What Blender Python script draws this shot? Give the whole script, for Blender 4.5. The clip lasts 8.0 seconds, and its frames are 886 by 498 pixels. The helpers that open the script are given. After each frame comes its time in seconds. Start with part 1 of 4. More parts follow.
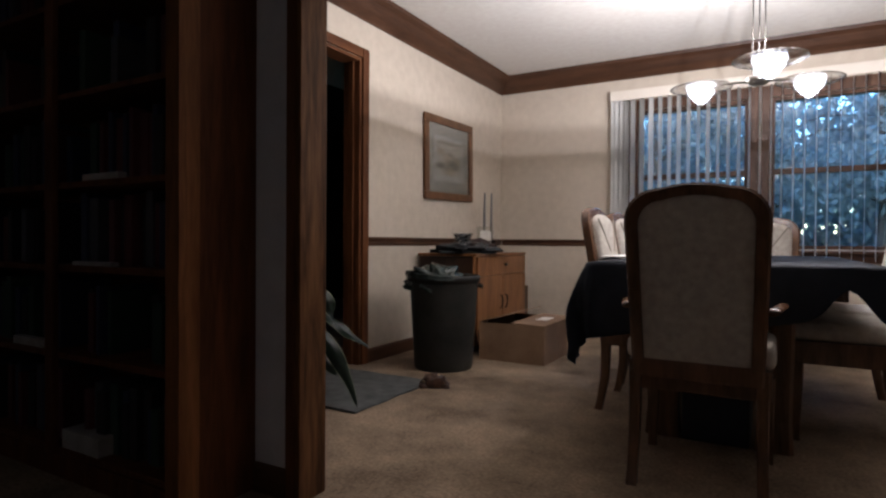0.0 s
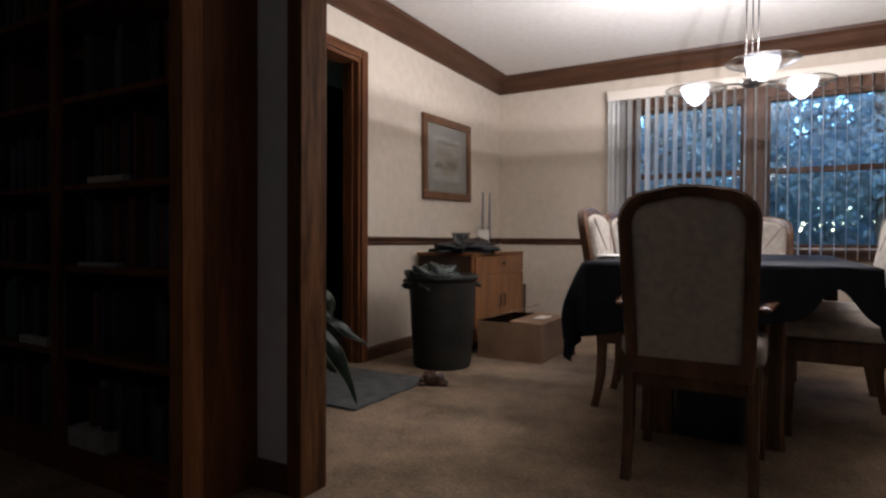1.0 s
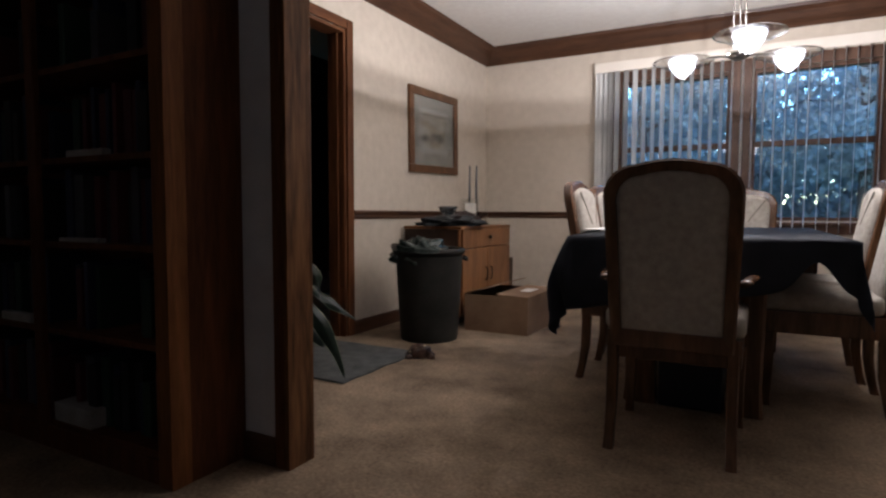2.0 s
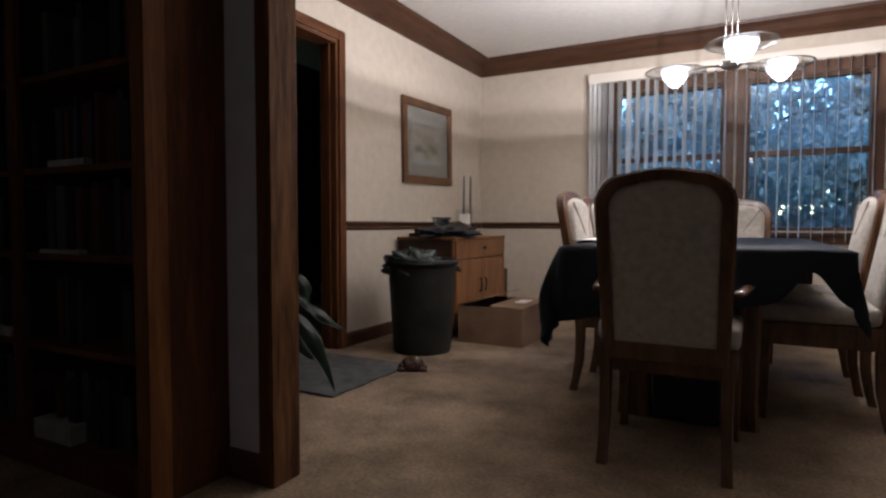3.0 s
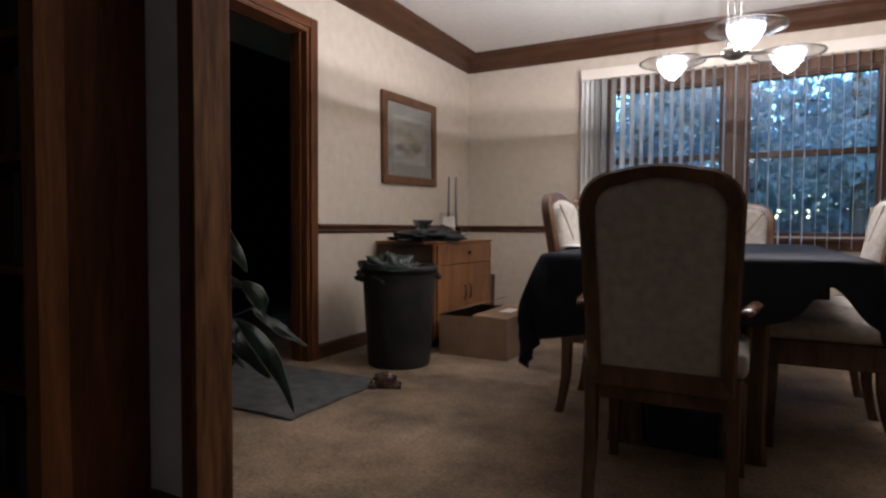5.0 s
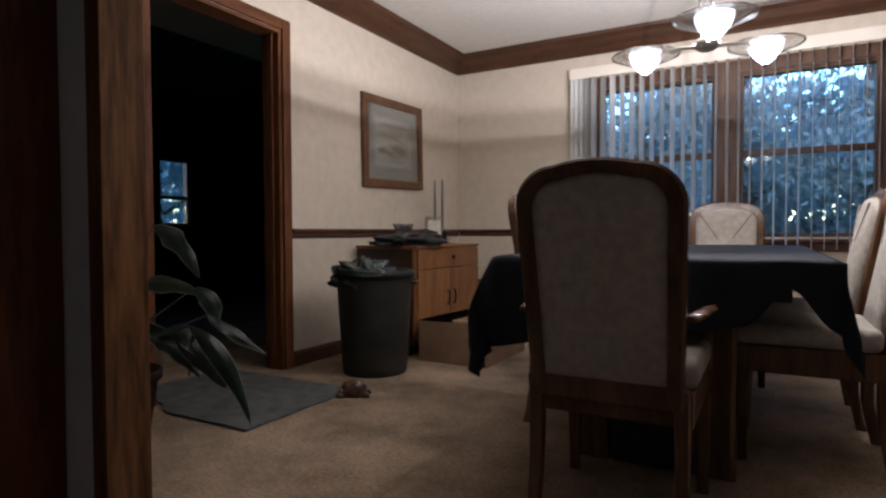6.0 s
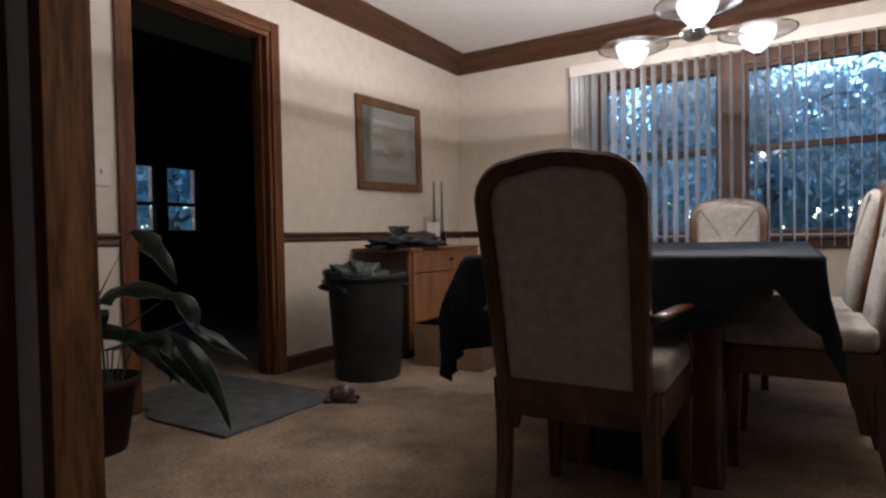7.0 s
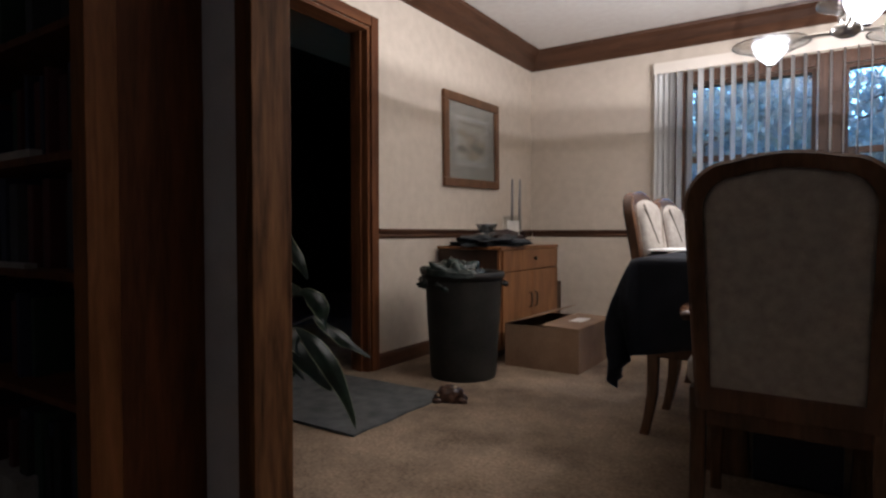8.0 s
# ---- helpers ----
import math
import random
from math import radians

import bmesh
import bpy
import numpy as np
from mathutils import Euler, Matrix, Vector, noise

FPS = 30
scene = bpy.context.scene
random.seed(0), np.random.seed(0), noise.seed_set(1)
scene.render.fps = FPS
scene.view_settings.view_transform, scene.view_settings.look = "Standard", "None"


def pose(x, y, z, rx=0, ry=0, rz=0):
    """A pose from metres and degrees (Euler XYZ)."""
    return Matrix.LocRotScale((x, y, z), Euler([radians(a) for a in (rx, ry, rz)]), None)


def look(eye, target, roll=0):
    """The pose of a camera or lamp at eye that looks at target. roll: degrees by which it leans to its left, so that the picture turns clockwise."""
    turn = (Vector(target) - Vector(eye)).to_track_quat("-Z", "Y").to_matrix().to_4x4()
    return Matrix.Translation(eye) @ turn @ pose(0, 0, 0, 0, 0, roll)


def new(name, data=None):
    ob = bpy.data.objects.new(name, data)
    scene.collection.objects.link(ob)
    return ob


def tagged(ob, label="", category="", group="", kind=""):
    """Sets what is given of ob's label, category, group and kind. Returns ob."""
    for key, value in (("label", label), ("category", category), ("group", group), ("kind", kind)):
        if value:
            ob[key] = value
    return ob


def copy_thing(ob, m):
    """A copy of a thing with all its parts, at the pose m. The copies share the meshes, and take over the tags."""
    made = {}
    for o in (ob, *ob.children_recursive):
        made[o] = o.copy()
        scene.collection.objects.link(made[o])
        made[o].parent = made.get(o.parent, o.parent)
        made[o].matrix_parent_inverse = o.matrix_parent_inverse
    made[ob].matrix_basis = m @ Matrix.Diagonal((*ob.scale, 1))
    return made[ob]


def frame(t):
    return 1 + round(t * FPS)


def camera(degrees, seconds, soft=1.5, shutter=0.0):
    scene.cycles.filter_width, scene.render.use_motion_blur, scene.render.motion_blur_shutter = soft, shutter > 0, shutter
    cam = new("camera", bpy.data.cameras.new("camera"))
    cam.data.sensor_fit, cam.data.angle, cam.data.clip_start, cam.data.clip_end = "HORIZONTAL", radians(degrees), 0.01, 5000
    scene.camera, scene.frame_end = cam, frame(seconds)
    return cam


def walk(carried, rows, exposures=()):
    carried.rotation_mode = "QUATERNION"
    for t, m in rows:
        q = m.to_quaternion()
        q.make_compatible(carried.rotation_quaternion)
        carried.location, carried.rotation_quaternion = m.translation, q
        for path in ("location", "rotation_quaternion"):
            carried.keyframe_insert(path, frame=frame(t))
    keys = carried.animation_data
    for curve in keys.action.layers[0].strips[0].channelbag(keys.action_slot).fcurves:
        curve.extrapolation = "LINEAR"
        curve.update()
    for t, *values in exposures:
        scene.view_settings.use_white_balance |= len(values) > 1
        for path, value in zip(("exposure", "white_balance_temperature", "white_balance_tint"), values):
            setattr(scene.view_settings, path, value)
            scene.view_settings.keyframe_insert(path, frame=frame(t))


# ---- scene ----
cam = camera(74.8, 8.0, soft=2.4)
PATH = [
    (0, (2.354, -5.253, 0.807), (1.36, -3.517, 0.783), 0.4),
    (0.5, (2.38, -5.283, 0.818), (1.379, -3.552, 0.788), 0.3),
    (1, (2.378, -5.286, 0.815), (1.387, -3.549, 0.785), 0.3),
    (1.5, (2.381, -5.295, 0.819), (1.411, -3.547, 0.738), 0.2),
    (2, (2.382, -5.285, 0.82), (1.431, -3.53, 0.697), 0.2),
    (2.2, (2.377, -5.288, 0.82), (1.436, -3.526, 0.72), 0.1),
    (3.3, (2.394, -5.199, 0.816), (1.447, -3.44, 0.734), 0.0),
    (3.5, (2.394, -5.167, 0.82), (1.441, -3.41, 0.738), 0.1),
    (4, (2.377, -5.109, 0.82), (1.429, -3.35, 0.74), 0.1),
    (4.5, (2.334, -5.029, 0.813), (1.397, -3.264, 0.74), 0.1),
    (4.7, (2.33, -5.004, 0.822), (1.402, -3.234, 0.745), 0.3),
    (5.8, (2.486, -4.797, 0.825), (1.518, -3.048, 0.761), 0.2),
    (6, (2.508, -4.762, 0.812), (1.531, -3.018, 0.755), -0.2),
    (6.5, (2.698, -4.617, 0.798), (1.648, -2.915, 0.759), -0.7),
    (7, (2.619, -4.628, 0.798), (1.581, -2.919, 0.754), -1.1),
    (7.5, (2.291, -4.754, 0.779), (1.32, -3.006, 0.732), 0.0),
    (8, (2.21, -4.825, 0.812), (1.115, -3.153, 0.757), 0.0),
]
# the camera's balance is set for lamp light, which turns the dusk outside blue
walk(cam, [(t, look(eye, target, roll)) for t, eye, target, roll in PATH], [(0.0, 2.0, 4980, 14), (8.0, 2.0, 4980, 14)])

SKY = 0.36
BULB_WATTS, BULB_GLOW, CUP_SHARE, WAIST_SHARE, TIP_SHARE = 18.3, 1.0, 0.42, 0.13, 0.32
DISH_R, DISH_Z, DISH_ANGLES = 0.28, 0.0, (-80, 160, 40)

# ---------------- world and exposure ----------------
world = bpy.data.worlds.new("dusk_sky")
scene.world = world
world.use_nodes = True
wn = world.node_tree.nodes
sky = wn.new("ShaderNodeTexSky")
sky.sky_type = "NISHITA"
sky.sun_disc = False
sky.sun_elevation = radians(6)
sky.sun_rotation = radians(200)
sky.air_density = 1.0
sky.dust_density = 0.2
sky.ozone_density = 2.6
wn["Background"].inputs["Strength"].default_value = SKY
world.node_tree.links.new(sky.outputs["Color"], wn["Background"].inputs["Color"])
sun = new("sun", bpy.data.lights.new("sun", "SUN"))
sun.data.energy, sun.data.angle, sun.data.color = 0.3, radians(20), (1.0, 0.92, 0.84)
sun.matrix_world = look((0, -20, 3), (0, 0, 1.5))


# ---------------- materials ----------------
def mat(name, a, b=None, scale=8.0, rough=0.6, metal=0.0, bump=0.1, fine=120.0, stretch=(1, 1, 1), spec=0.4, object_random=0.0, coords="Object", distort=0.0):
    """Two colours mixed by coarse noise, fine grain in the relief."""
    m = bpy.data.materials.new(name)
    m.use_nodes = True
    nt = m.node_tree
    N, L = nt.nodes, nt.links
    bsdf = N["Principled BSDF"]
    bsdf.inputs["Roughness"].default_value = rough
    bsdf.inputs["Metallic"].default_value = metal
    bsdf.inputs["Specular IOR Level"].default_value = spec
    b = b or a
    tc = N.new("ShaderNodeTexCoord")
    mp = N.new("ShaderNodeMapping")
    mp.inputs["Scale"].default_value = stretch
    L.new(tc.outputs[coords], mp.inputs["Vector"])
    n1 = N.new("ShaderNodeTexNoise")
    n1.inputs["Scale"].default_value, n1.inputs["Detail"].default_value = scale, 6
    n1.inputs["Distortion"].default_value = distort
    n2 = N.new("ShaderNodeTexNoise")
    n2.inputs["Scale"].default_value, n2.inputs["Detail"].default_value = fine, 4
    L.new(mp.outputs[0], n1.inputs["Vector"])
    L.new(mp.outputs[0], n2.inputs["Vector"])
    add = N.new("ShaderNodeMath")
    add.operation = "MULTIPLY_ADD"
    add.inputs[1].default_value = 0.45
    L.new(n2.outputs["Fac"], add.inputs[0])
    L.new(n1.outputs["Fac"], add.inputs[2])
    ramp = N.new("ShaderNodeValToRGB")
    ramp.color_ramp.elements[0].position, ramp.color_ramp.elements[1].position = 0.5, 0.95
    ramp.color_ramp.elements[0].color, ramp.color_ramp.elements[1].color = (*a, 1), (*b, 1)
    L.new(add.outputs[0], ramp.inputs["Fac"])
    out = ramp.outputs["Color"]
    if object_random:
        info = N.new("ShaderNodeObjectInfo")
        hsv = N.new("ShaderNodeHueSaturation")
        mr = N.new("ShaderNodeMapRange")
        mr.inputs["To Min"].default_value, mr.inputs["To Max"].default_value = 1 - object_random, 1 + object_random
        L.new(info.outputs["Random"], mr.inputs["Value"])
        L.new(mr.outputs[0], hsv.inputs["Value"])
        L.new(out, hsv.inputs["Color"])
        out = hsv.outputs["Color"]
    L.new(out, bsdf.inputs["Base Color"])
    bp = N.new("ShaderNodeBump")
    bp.inputs["Strength"].default_value, bp.inputs["Distance"].default_value = bump, 0.01
    L.new(n2.outputs["Fac"], bp.inputs["Height"])
    L.new(bp.outputs[0], bsdf.inputs["Normal"])
    return m


def wood(name, a, b, along="z", rough=0.42, grain=1.0, spec=0.3):
    s = {"x": (1.1, 9, 9), "y": (9, 1.1, 9), "z": (9, 9, 1.1)}[along]
    return mat(name, a, b, scale=1.8 * grain, rough=rough, bump=0.10, fine=11 * grain, stretch=s, spec=spec, distort=0.9)


def see_through(name, colour, share, tint=(1, 1, 1), rough=0.03, edge=0.8):
    """Clear or smoky glass: a transparent share and a gloss that grows at grazing angles."""
    m = bpy.data.materials.new(name)
    m.use_nodes = True
    N, L = m.node_tree.nodes, m.node_tree.links
    N.remove(N["Principled BSDF"])
    tr = N.new("ShaderNodeBsdfTransparent")
    tr.inputs["Color"].default_value = (*colour, 1)
    gl = N.new("ShaderNodeBsdfGlossy")
    gl.inputs["Color"].default_value, gl.inputs["Roughness"].default_value = (*tint, 1), rough
    fr = N.new("ShaderNodeFresnel")
    fr.inputs["IOR"].default_value = 1.45
    mul = N.new("ShaderNodeMath")
    mul.operation = "MULTIPLY_ADD"
    mul.inputs[1].default_value, mul.inputs[2].default_value = edge, share
    mul.use_clamp = True
    mix = N.new("ShaderNodeMixShader")
    L.new(fr.outputs[0], mul.inputs[0])
    L.new(mul.outputs[0], mix.inputs["Fac"])
    L.new(tr.outputs[0], mix.inputs[1])
    L.new(gl.outputs[0], mix.inputs[2])
    L.new(mix.outputs[0], N["Material Output"].inputs["Surface"])
    return m


def glowing_bulb(name, colour, strength, through_share):
    """Frosted glass that glows and lets part of the lamp's light through."""
    m = bpy.data.materials.new(name)
    m.use_nodes = True
    N, L = m.node_tree.nodes, m.node_tree.links
    N.remove(N["Principled BSDF"])
    tr = N.new("ShaderNodeBsdfTransparent")
    tr.inputs["Color"].default_value = (through_share, through_share, through_share, 1)
    em = N.new("ShaderNodeEmission")
    em.inputs["Color"].default_value, em.inputs["Strength"].default_value = (*colour, 1), strength
    ad = N.new("ShaderNodeAddShader")
    L.new(tr.outputs[0], ad.inputs[0])
    L.new(em.outputs[0], ad.inputs[1])
    L.new(ad.outputs[0], N["Material Output"].inputs["Surface"])
    return m


WALLPAPER = mat("wallpaper", (0.5, 0.435, 0.345), (0.575, 0.505, 0.408), scale=14, rough=0.75, bump=0.06, fine=260)
CEILING = mat("ceiling_paint", (0.70, 0.66, 0.60), (0.78, 0.75, 0.69), scale=20, rough=0.9, bump=0.35, fine=160)
CARPET = mat("carpet", (0.15, 0.108, 0.07), (0.29, 0.216, 0.145), scale=75, rough=0.98, bump=0.6, fine=190, spec=0.1)
# trodden and brushed patches in the pile
cn, cl = CARPET.node_tree.nodes, CARPET.node_tree.links
patch = cn.new("ShaderNodeTexNoise")
patch.inputs["Scale"].default_value, patch.inputs["Detail"].default_value, patch.inputs["Roughness"].default_value = 3.4, 8, 0.68
cl.new(cn["Texture Coordinate"].outputs["Object"], patch.inputs["Vector"])
patch_range = cn.new("ShaderNodeMapRange")
patch_range.inputs["From Min"].default_value, patch_range.inputs["From Max"].default_value = 0.32, 0.68
patch_range.inputs["To Min"].default_value, patch_range.inputs["To Max"].default_value = 0.6, 1.3
cl.new(patch.outputs["Fac"], patch_range.inputs["Value"])
patch_tone = cn.new("ShaderNodeHueSaturation")
cl.new(patch_range.outputs[0], patch_tone.inputs["Value"])
cl.new(cn["Color Ramp"].outputs["Color"], patch_tone.inputs["Color"])
cl.new(patch_tone.outputs["Color"], cn["Principled BSDF"].inputs["Base Color"])
# walls out of view, pale blue to bounce cool fill onto the chair backs
BOUNCE_WALL = mat("near_room_bounce_tint", (0.54, 0.58, 0.64), (0.62, 0.66, 0.72), scale=9, rough=0.85, bump=0.1)
GREY_WALL = mat("grey_wall_paint", (0.44, 0.45, 0.47), (0.52, 0.53, 0.55), scale=10, rough=0.8, bump=0.1)
TRIM_X = wood("dark_trim_along_x", (0.042, 0.019, 0.009), (0.092, 0.043, 0.021), "x", 0.45)
TRIM_Y = wood("dark_trim_along_y", (0.042, 0.019, 0.009), (0.092, 0.043, 0.021), "y", 0.45)
CASING = wood("red_oak_casing", (0.06, 0.021, 0.007), (0.14, 0.056, 0.019), "z", 0.5, spec=0.15)
CASING_Y = wood("red_oak_casing_flat", (0.06, 0.021, 0.007), (0.14, 0.056, 0.019), "y", 0.5, spec=0.15)
OAK = wood("honey_oak", (0.03, 0.012, 0.0045), (0.175, 0.083, 0.03), "z", 0.7, grain=0.8, spec=0.12)
CHAIR_WOOD = wood("chair_oak", (0.05, 0.024, 0.011), (0.13, 0.064, 0.03), "z", 0.24, spec=0.5)
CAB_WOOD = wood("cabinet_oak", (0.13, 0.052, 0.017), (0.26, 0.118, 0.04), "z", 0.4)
# dark stain, lowered further to put the bin's shade into the colour
CAB_SIDE = wood("cabinet_stain_with_shade", (0.022, 0.01, 0.005), (0.048, 0.022, 0.01), "z", 0.4)
SHELF_WOOD = wood("bookcase_wood", (0.05, 0.018, 0.008), (0.115, 0.043, 0.016), "z", 0.6, spec=0.1)
STILE_WOOD = wood("bookcase_edge_wood", (0.10, 0.04, 0.013), (0.21, 0.088, 0.028), "z", 0.6, spec=0.12)
FABRIC = mat("cream_upholstery", (0.325, 0.296, 0.252), (0.455, 0.416, 0.358), scale=38, rough=0.95, bump=0.5, fine=420, spec=0.15)
SEAM = mat("upholstery_seam", (0.17, 0.15, 0.122), (0.22, 0.195, 0.16), rough=0.95)
CLOTH = mat("navy_tablecloth", (0.010, 0.012, 0.019), (0.026, 0.029, 0.040), scale=9, rough=0.68, bump=0.25, fine=500, spec=0.35)
CLOTH_CRATE = mat("navy_plastic", (0.006, 0.007, 0.012), (0.012, 0.013, 0.02), scale=7, rough=0.5, bump=0.1, fine=90)
BIN = mat("grey_plastic_bin", (0.011, 0.0105, 0.0085), (0.026, 0.024, 0.019), scale=7, rough=0.6, bump=0.1, fine=90, spec=0.25)
BAG = mat("dark_plastic_bag", (0.014, 0.021, 0.018), (0.05, 0.066, 0.056), scale=12, rough=0.27, bump=0.5, fine=40, spec=0.5)
CARD = mat("brown_cardboard", (0.15, 0.088, 0.045), (0.24, 0.15, 0.084), scale=5, rough=0.85, bump=0.12, fine=140)
# white paper with the dimness of the unlit shelves put into its colour
DIM_PAPER = mat("dim_paper", (0.2, 0.19, 0.17), (0.32, 0.3, 0.27), scale=12, rough=0.8)
PAPER = mat("white_paper", (0.6, 0.58, 0.54), (0.72, 0.7, 0.66), scale=12, rough=0.8)
RUG = mat("grey_blue_mat", (0.068, 0.070, 0.066), (0.125, 0.127, 0.12), scale=12, rough=0.98, bump=0.9, fine=260, spec=0.1)
BLACK_CLOTH = mat("black_garment", (0.008, 0.010, 0.012), (0.03, 0.035, 0.038), scale=14, rough=0.6, bump=0.5, fine=120)
VANE = mat("blind_vinyl", (0.34, 0.325, 0.30), (0.42, 0.40, 0.37), scale=6, rough=0.5, bump=0.1, fine=220)
vane_glow = VANE.node_tree.nodes.new("ShaderNodeBsdfTranslucent")
vane_glow.inputs["Color"].default_value = (0.4, 0.42, 0.44, 1)
vane_mix = VANE.node_tree.nodes.new("ShaderNodeAddShader")
VANE.node_tree.links.new(VANE.node_tree.nodes["Principled BSDF"].outputs[0], vane_mix.inputs[0])
VANE.node_tree.links.new(vane_glow.outputs[0], vane_mix.inputs[1])
VANE.node_tree.links.new(vane_mix.outputs[0], VANE.node_tree.nodes["Material Output"].inputs["Surface"])
BROWN_CLOTH = mat("brown_garment", (0.02, 0.012, 0.009), (0.05, 0.03, 0.024), scale=14, rough=0.8, bump=0.5, fine=120)
VALANCE = mat("valance_vinyl", (0.66, 0.60, 0.51), (0.72, 0.66, 0.57), scale=6, rough=0.5, bump=0.05)
WIN_WOOD = wood("window_wood", (0.06, 0.03, 0.016), (0.12, 0.06, 0.032), "z", 0.45)
GLASS = see_through("window_glass", (0.96, 0.97, 0.97), 0.0)
CRYSTAL = see_through("clear_glass", (0.9, 0.92, 0.92), 0.12)
SMOKE = see_through("smoky_dish_glass", (0.95, 0.945, 0.935), 0.05, edge=0.4)
EDGE_GLASS = see_through("dark_glass_edge", (0.72, 0.7, 0.66), 0.2, edge=0.5)
BRASS = mat("brushed_nickel", (0.42, 0.40, 0.36), (0.55, 0.52, 0.47), rough=0.28, metal=1.0, bump=0.03)
DARK_METAL = mat("dark_metal", (0.05, 0.045, 0.04), (0.09, 0.08, 0.07), rough=0.35, metal=0.9, bump=0.03)
LEAF = mat("dark_green_leaf", (0.006, 0.0135, 0.007), (0.016, 0.029, 0.014), scale=18, rough=0.32, bump=0.2, fine=60, spec=0.5)
LEAF_EDGE = mat("cream_leaf_margin", (0.10, 0.12, 0.07), (0.26, 0.28, 0.18), scale=20, rough=0.35)
STEM = mat("plant_stem", (0.006, 0.010, 0.005), (0.012, 0.018, 0.009), scale=18, rough=0.5)
POT = mat("brown_clay_pot", (0.009, 0.004, 0.0025), (0.02, 0.008, 0.005), scale=9, rough=0.75, spec=0.15)
SOIL = mat("soil", (0.012, 0.009, 0.006), (0.03, 0.022, 0.015), scale=40, rough=1, bump=1)
TAPER = mat("grey_wax", (0.12, 0.115, 0.11), (0.17, 0.165, 0.16), rough=0.4)
MAT_BLUE = mat("picture_mat_board", (0.21, 0.225, 0.22), (0.28, 0.295, 0.285), scale=20, rough=0.8)
MAT_INNER = mat("picture_inner_mat", (0.42, 0.43, 0.42), (0.5, 0.51, 0.5), scale=20, rough=0.8)
PRINT_PAPER = mat("print_paper", (0.42, 0.4, 0.35), (0.58, 0.55, 0.48), scale=9, rough=0.8, fine=40)
PRINT_DARK = mat("print_dark_wash", (0.07, 0.075, 0.075), (0.16, 0.16, 0.15), scale=22, rough=0.8, fine=60)
PRINT_SAND = mat("print_sand_wash", (0.30, 0.25, 0.18), (0.42, 0.36, 0.27), scale=22, rough=0.8, fine=60)
FRAME_WOOD = wood("picture_frame_wood", (0.075, 0.034, 0.014), (0.16, 0.078, 0.034), "z", 0.35)
TOY = mat("mottled_brown_toy", (0.016, 0.008, 0.004), (0.07, 0.03, 0.013), scale=30, rough=0.4, fine=80)
TOY_SPOT = mat("cream_spots", (0.4, 0.33, 0.22), (0.5, 0.42, 0.3), rough=0.5)
FLOOR_WOOD = wood("dark_floor_boards", (0.035, 0.013, 0.008), (0.07, 0.028, 0.016), "x", 0.35)
# near-black colour stands in for the far room's lack of light
UNLIT_TONE = mat("far_room_unlit_tone", (0.01, 0.0075, 0.006), (0.018, 0.0135, 0.011), scale=8, rough=0.8)
SWITCH = mat("switch_plate", (0.5, 0.45, 0.38), (0.56, 0.5, 0.43), rough=0.4)
GRASS = mat("lawn", (0.05, 0.10, 0.035), (0.10, 0.17, 0.06), scale=3, rough=1, bump=1, fine=60)
TREE_LEAF = mat("tree_leaf", (0.085, 0.11, 0.12), (0.135, 0.155, 0.165), scale=3, rough=0.7)
trans = TREE_LEAF.node_tree.nodes.new("ShaderNodeBsdfTranslucent")
trans.inputs["Color"].default_value = (0.13, 0.16, 0.16, 1)
leaf_add = TREE_LEAF.node_tree.nodes.new("ShaderNodeAddShader")
TREE_LEAF.node_tree.links.new(TREE_LEAF.node_tree.nodes["Principled BSDF"].outputs[0], leaf_add.inputs[0])
TREE_LEAF.node_tree.links.new(trans.outputs[0], leaf_add.inputs[1])
TREE_LEAF.node_tree.links.new(leaf_add.outputs[0], TREE_LEAF.node_tree.nodes["Material Output"].inputs["Surface"])
BARK = mat("bark", (0.05, 0.04, 0.032), (0.10, 0.085, 0.07), scale=8, rough=0.95, bump=1, stretch=(6, 6, 1))


# ---------------- mesh helpers ----------------
def mesh_from(bm, name, material, smooth=False):
    me = bpy.data.meshes.new(name)
    bm.normal_update()
    bm.to_mesh(me)
    bm.free()
    if smooth:
        for p in me.polygons:
            p.use_smooth = True
    for m in material if isinstance(material, (list, tuple)) else [material]:
        me.materials.append(m)
    return me


def thing(name, bm, material, label="", category="", group="", kind="", m=None, smooth=False):
    ob = new(name, mesh_from(bm, name, material, smooth))
    if m is not None:
        ob.matrix_world = m
    return tagged(ob, label, category, group, kind)


def empty(name, label, category, m, group="", kind=""):
    ob = new(name)
    ob.matrix_world = m
    return tagged(ob, label, category, group, kind)


def part(name, bm, material, parent, label="", smooth=False):
    ob = new(name, mesh_from(bm, name, material, smooth))
    ob.parent = parent
    if label:
        tagged(ob, label)
    return ob


def box(x0, x1, y0, y1, z0, z1, bevel=0.0, bm=None, seg=2):
    own = bmesh.new()
    bmesh.ops.create_cube(own, size=1)
    bmesh.ops.scale(own, vec=(x1 - x0, y1 - y0, z1 - z0), verts=own.verts)
    bmesh.ops.translate(own, vec=((x0 + x1) / 2, (y0 + y1) / 2, (z0 + z1) / 2), verts=own.verts)
    if bevel:
        bmesh.ops.bevel(own, geom=own.edges[:], offset=bevel, segments=seg, affect="EDGES", profile=0.6)
    if bm is None:
        return own
    tmp = bpy.data.meshes.new("tmp")
    own.to_mesh(tmp)
    own.free()
    bm.from_mesh(tmp)
    bpy.data.meshes.remove(tmp)
    return bm


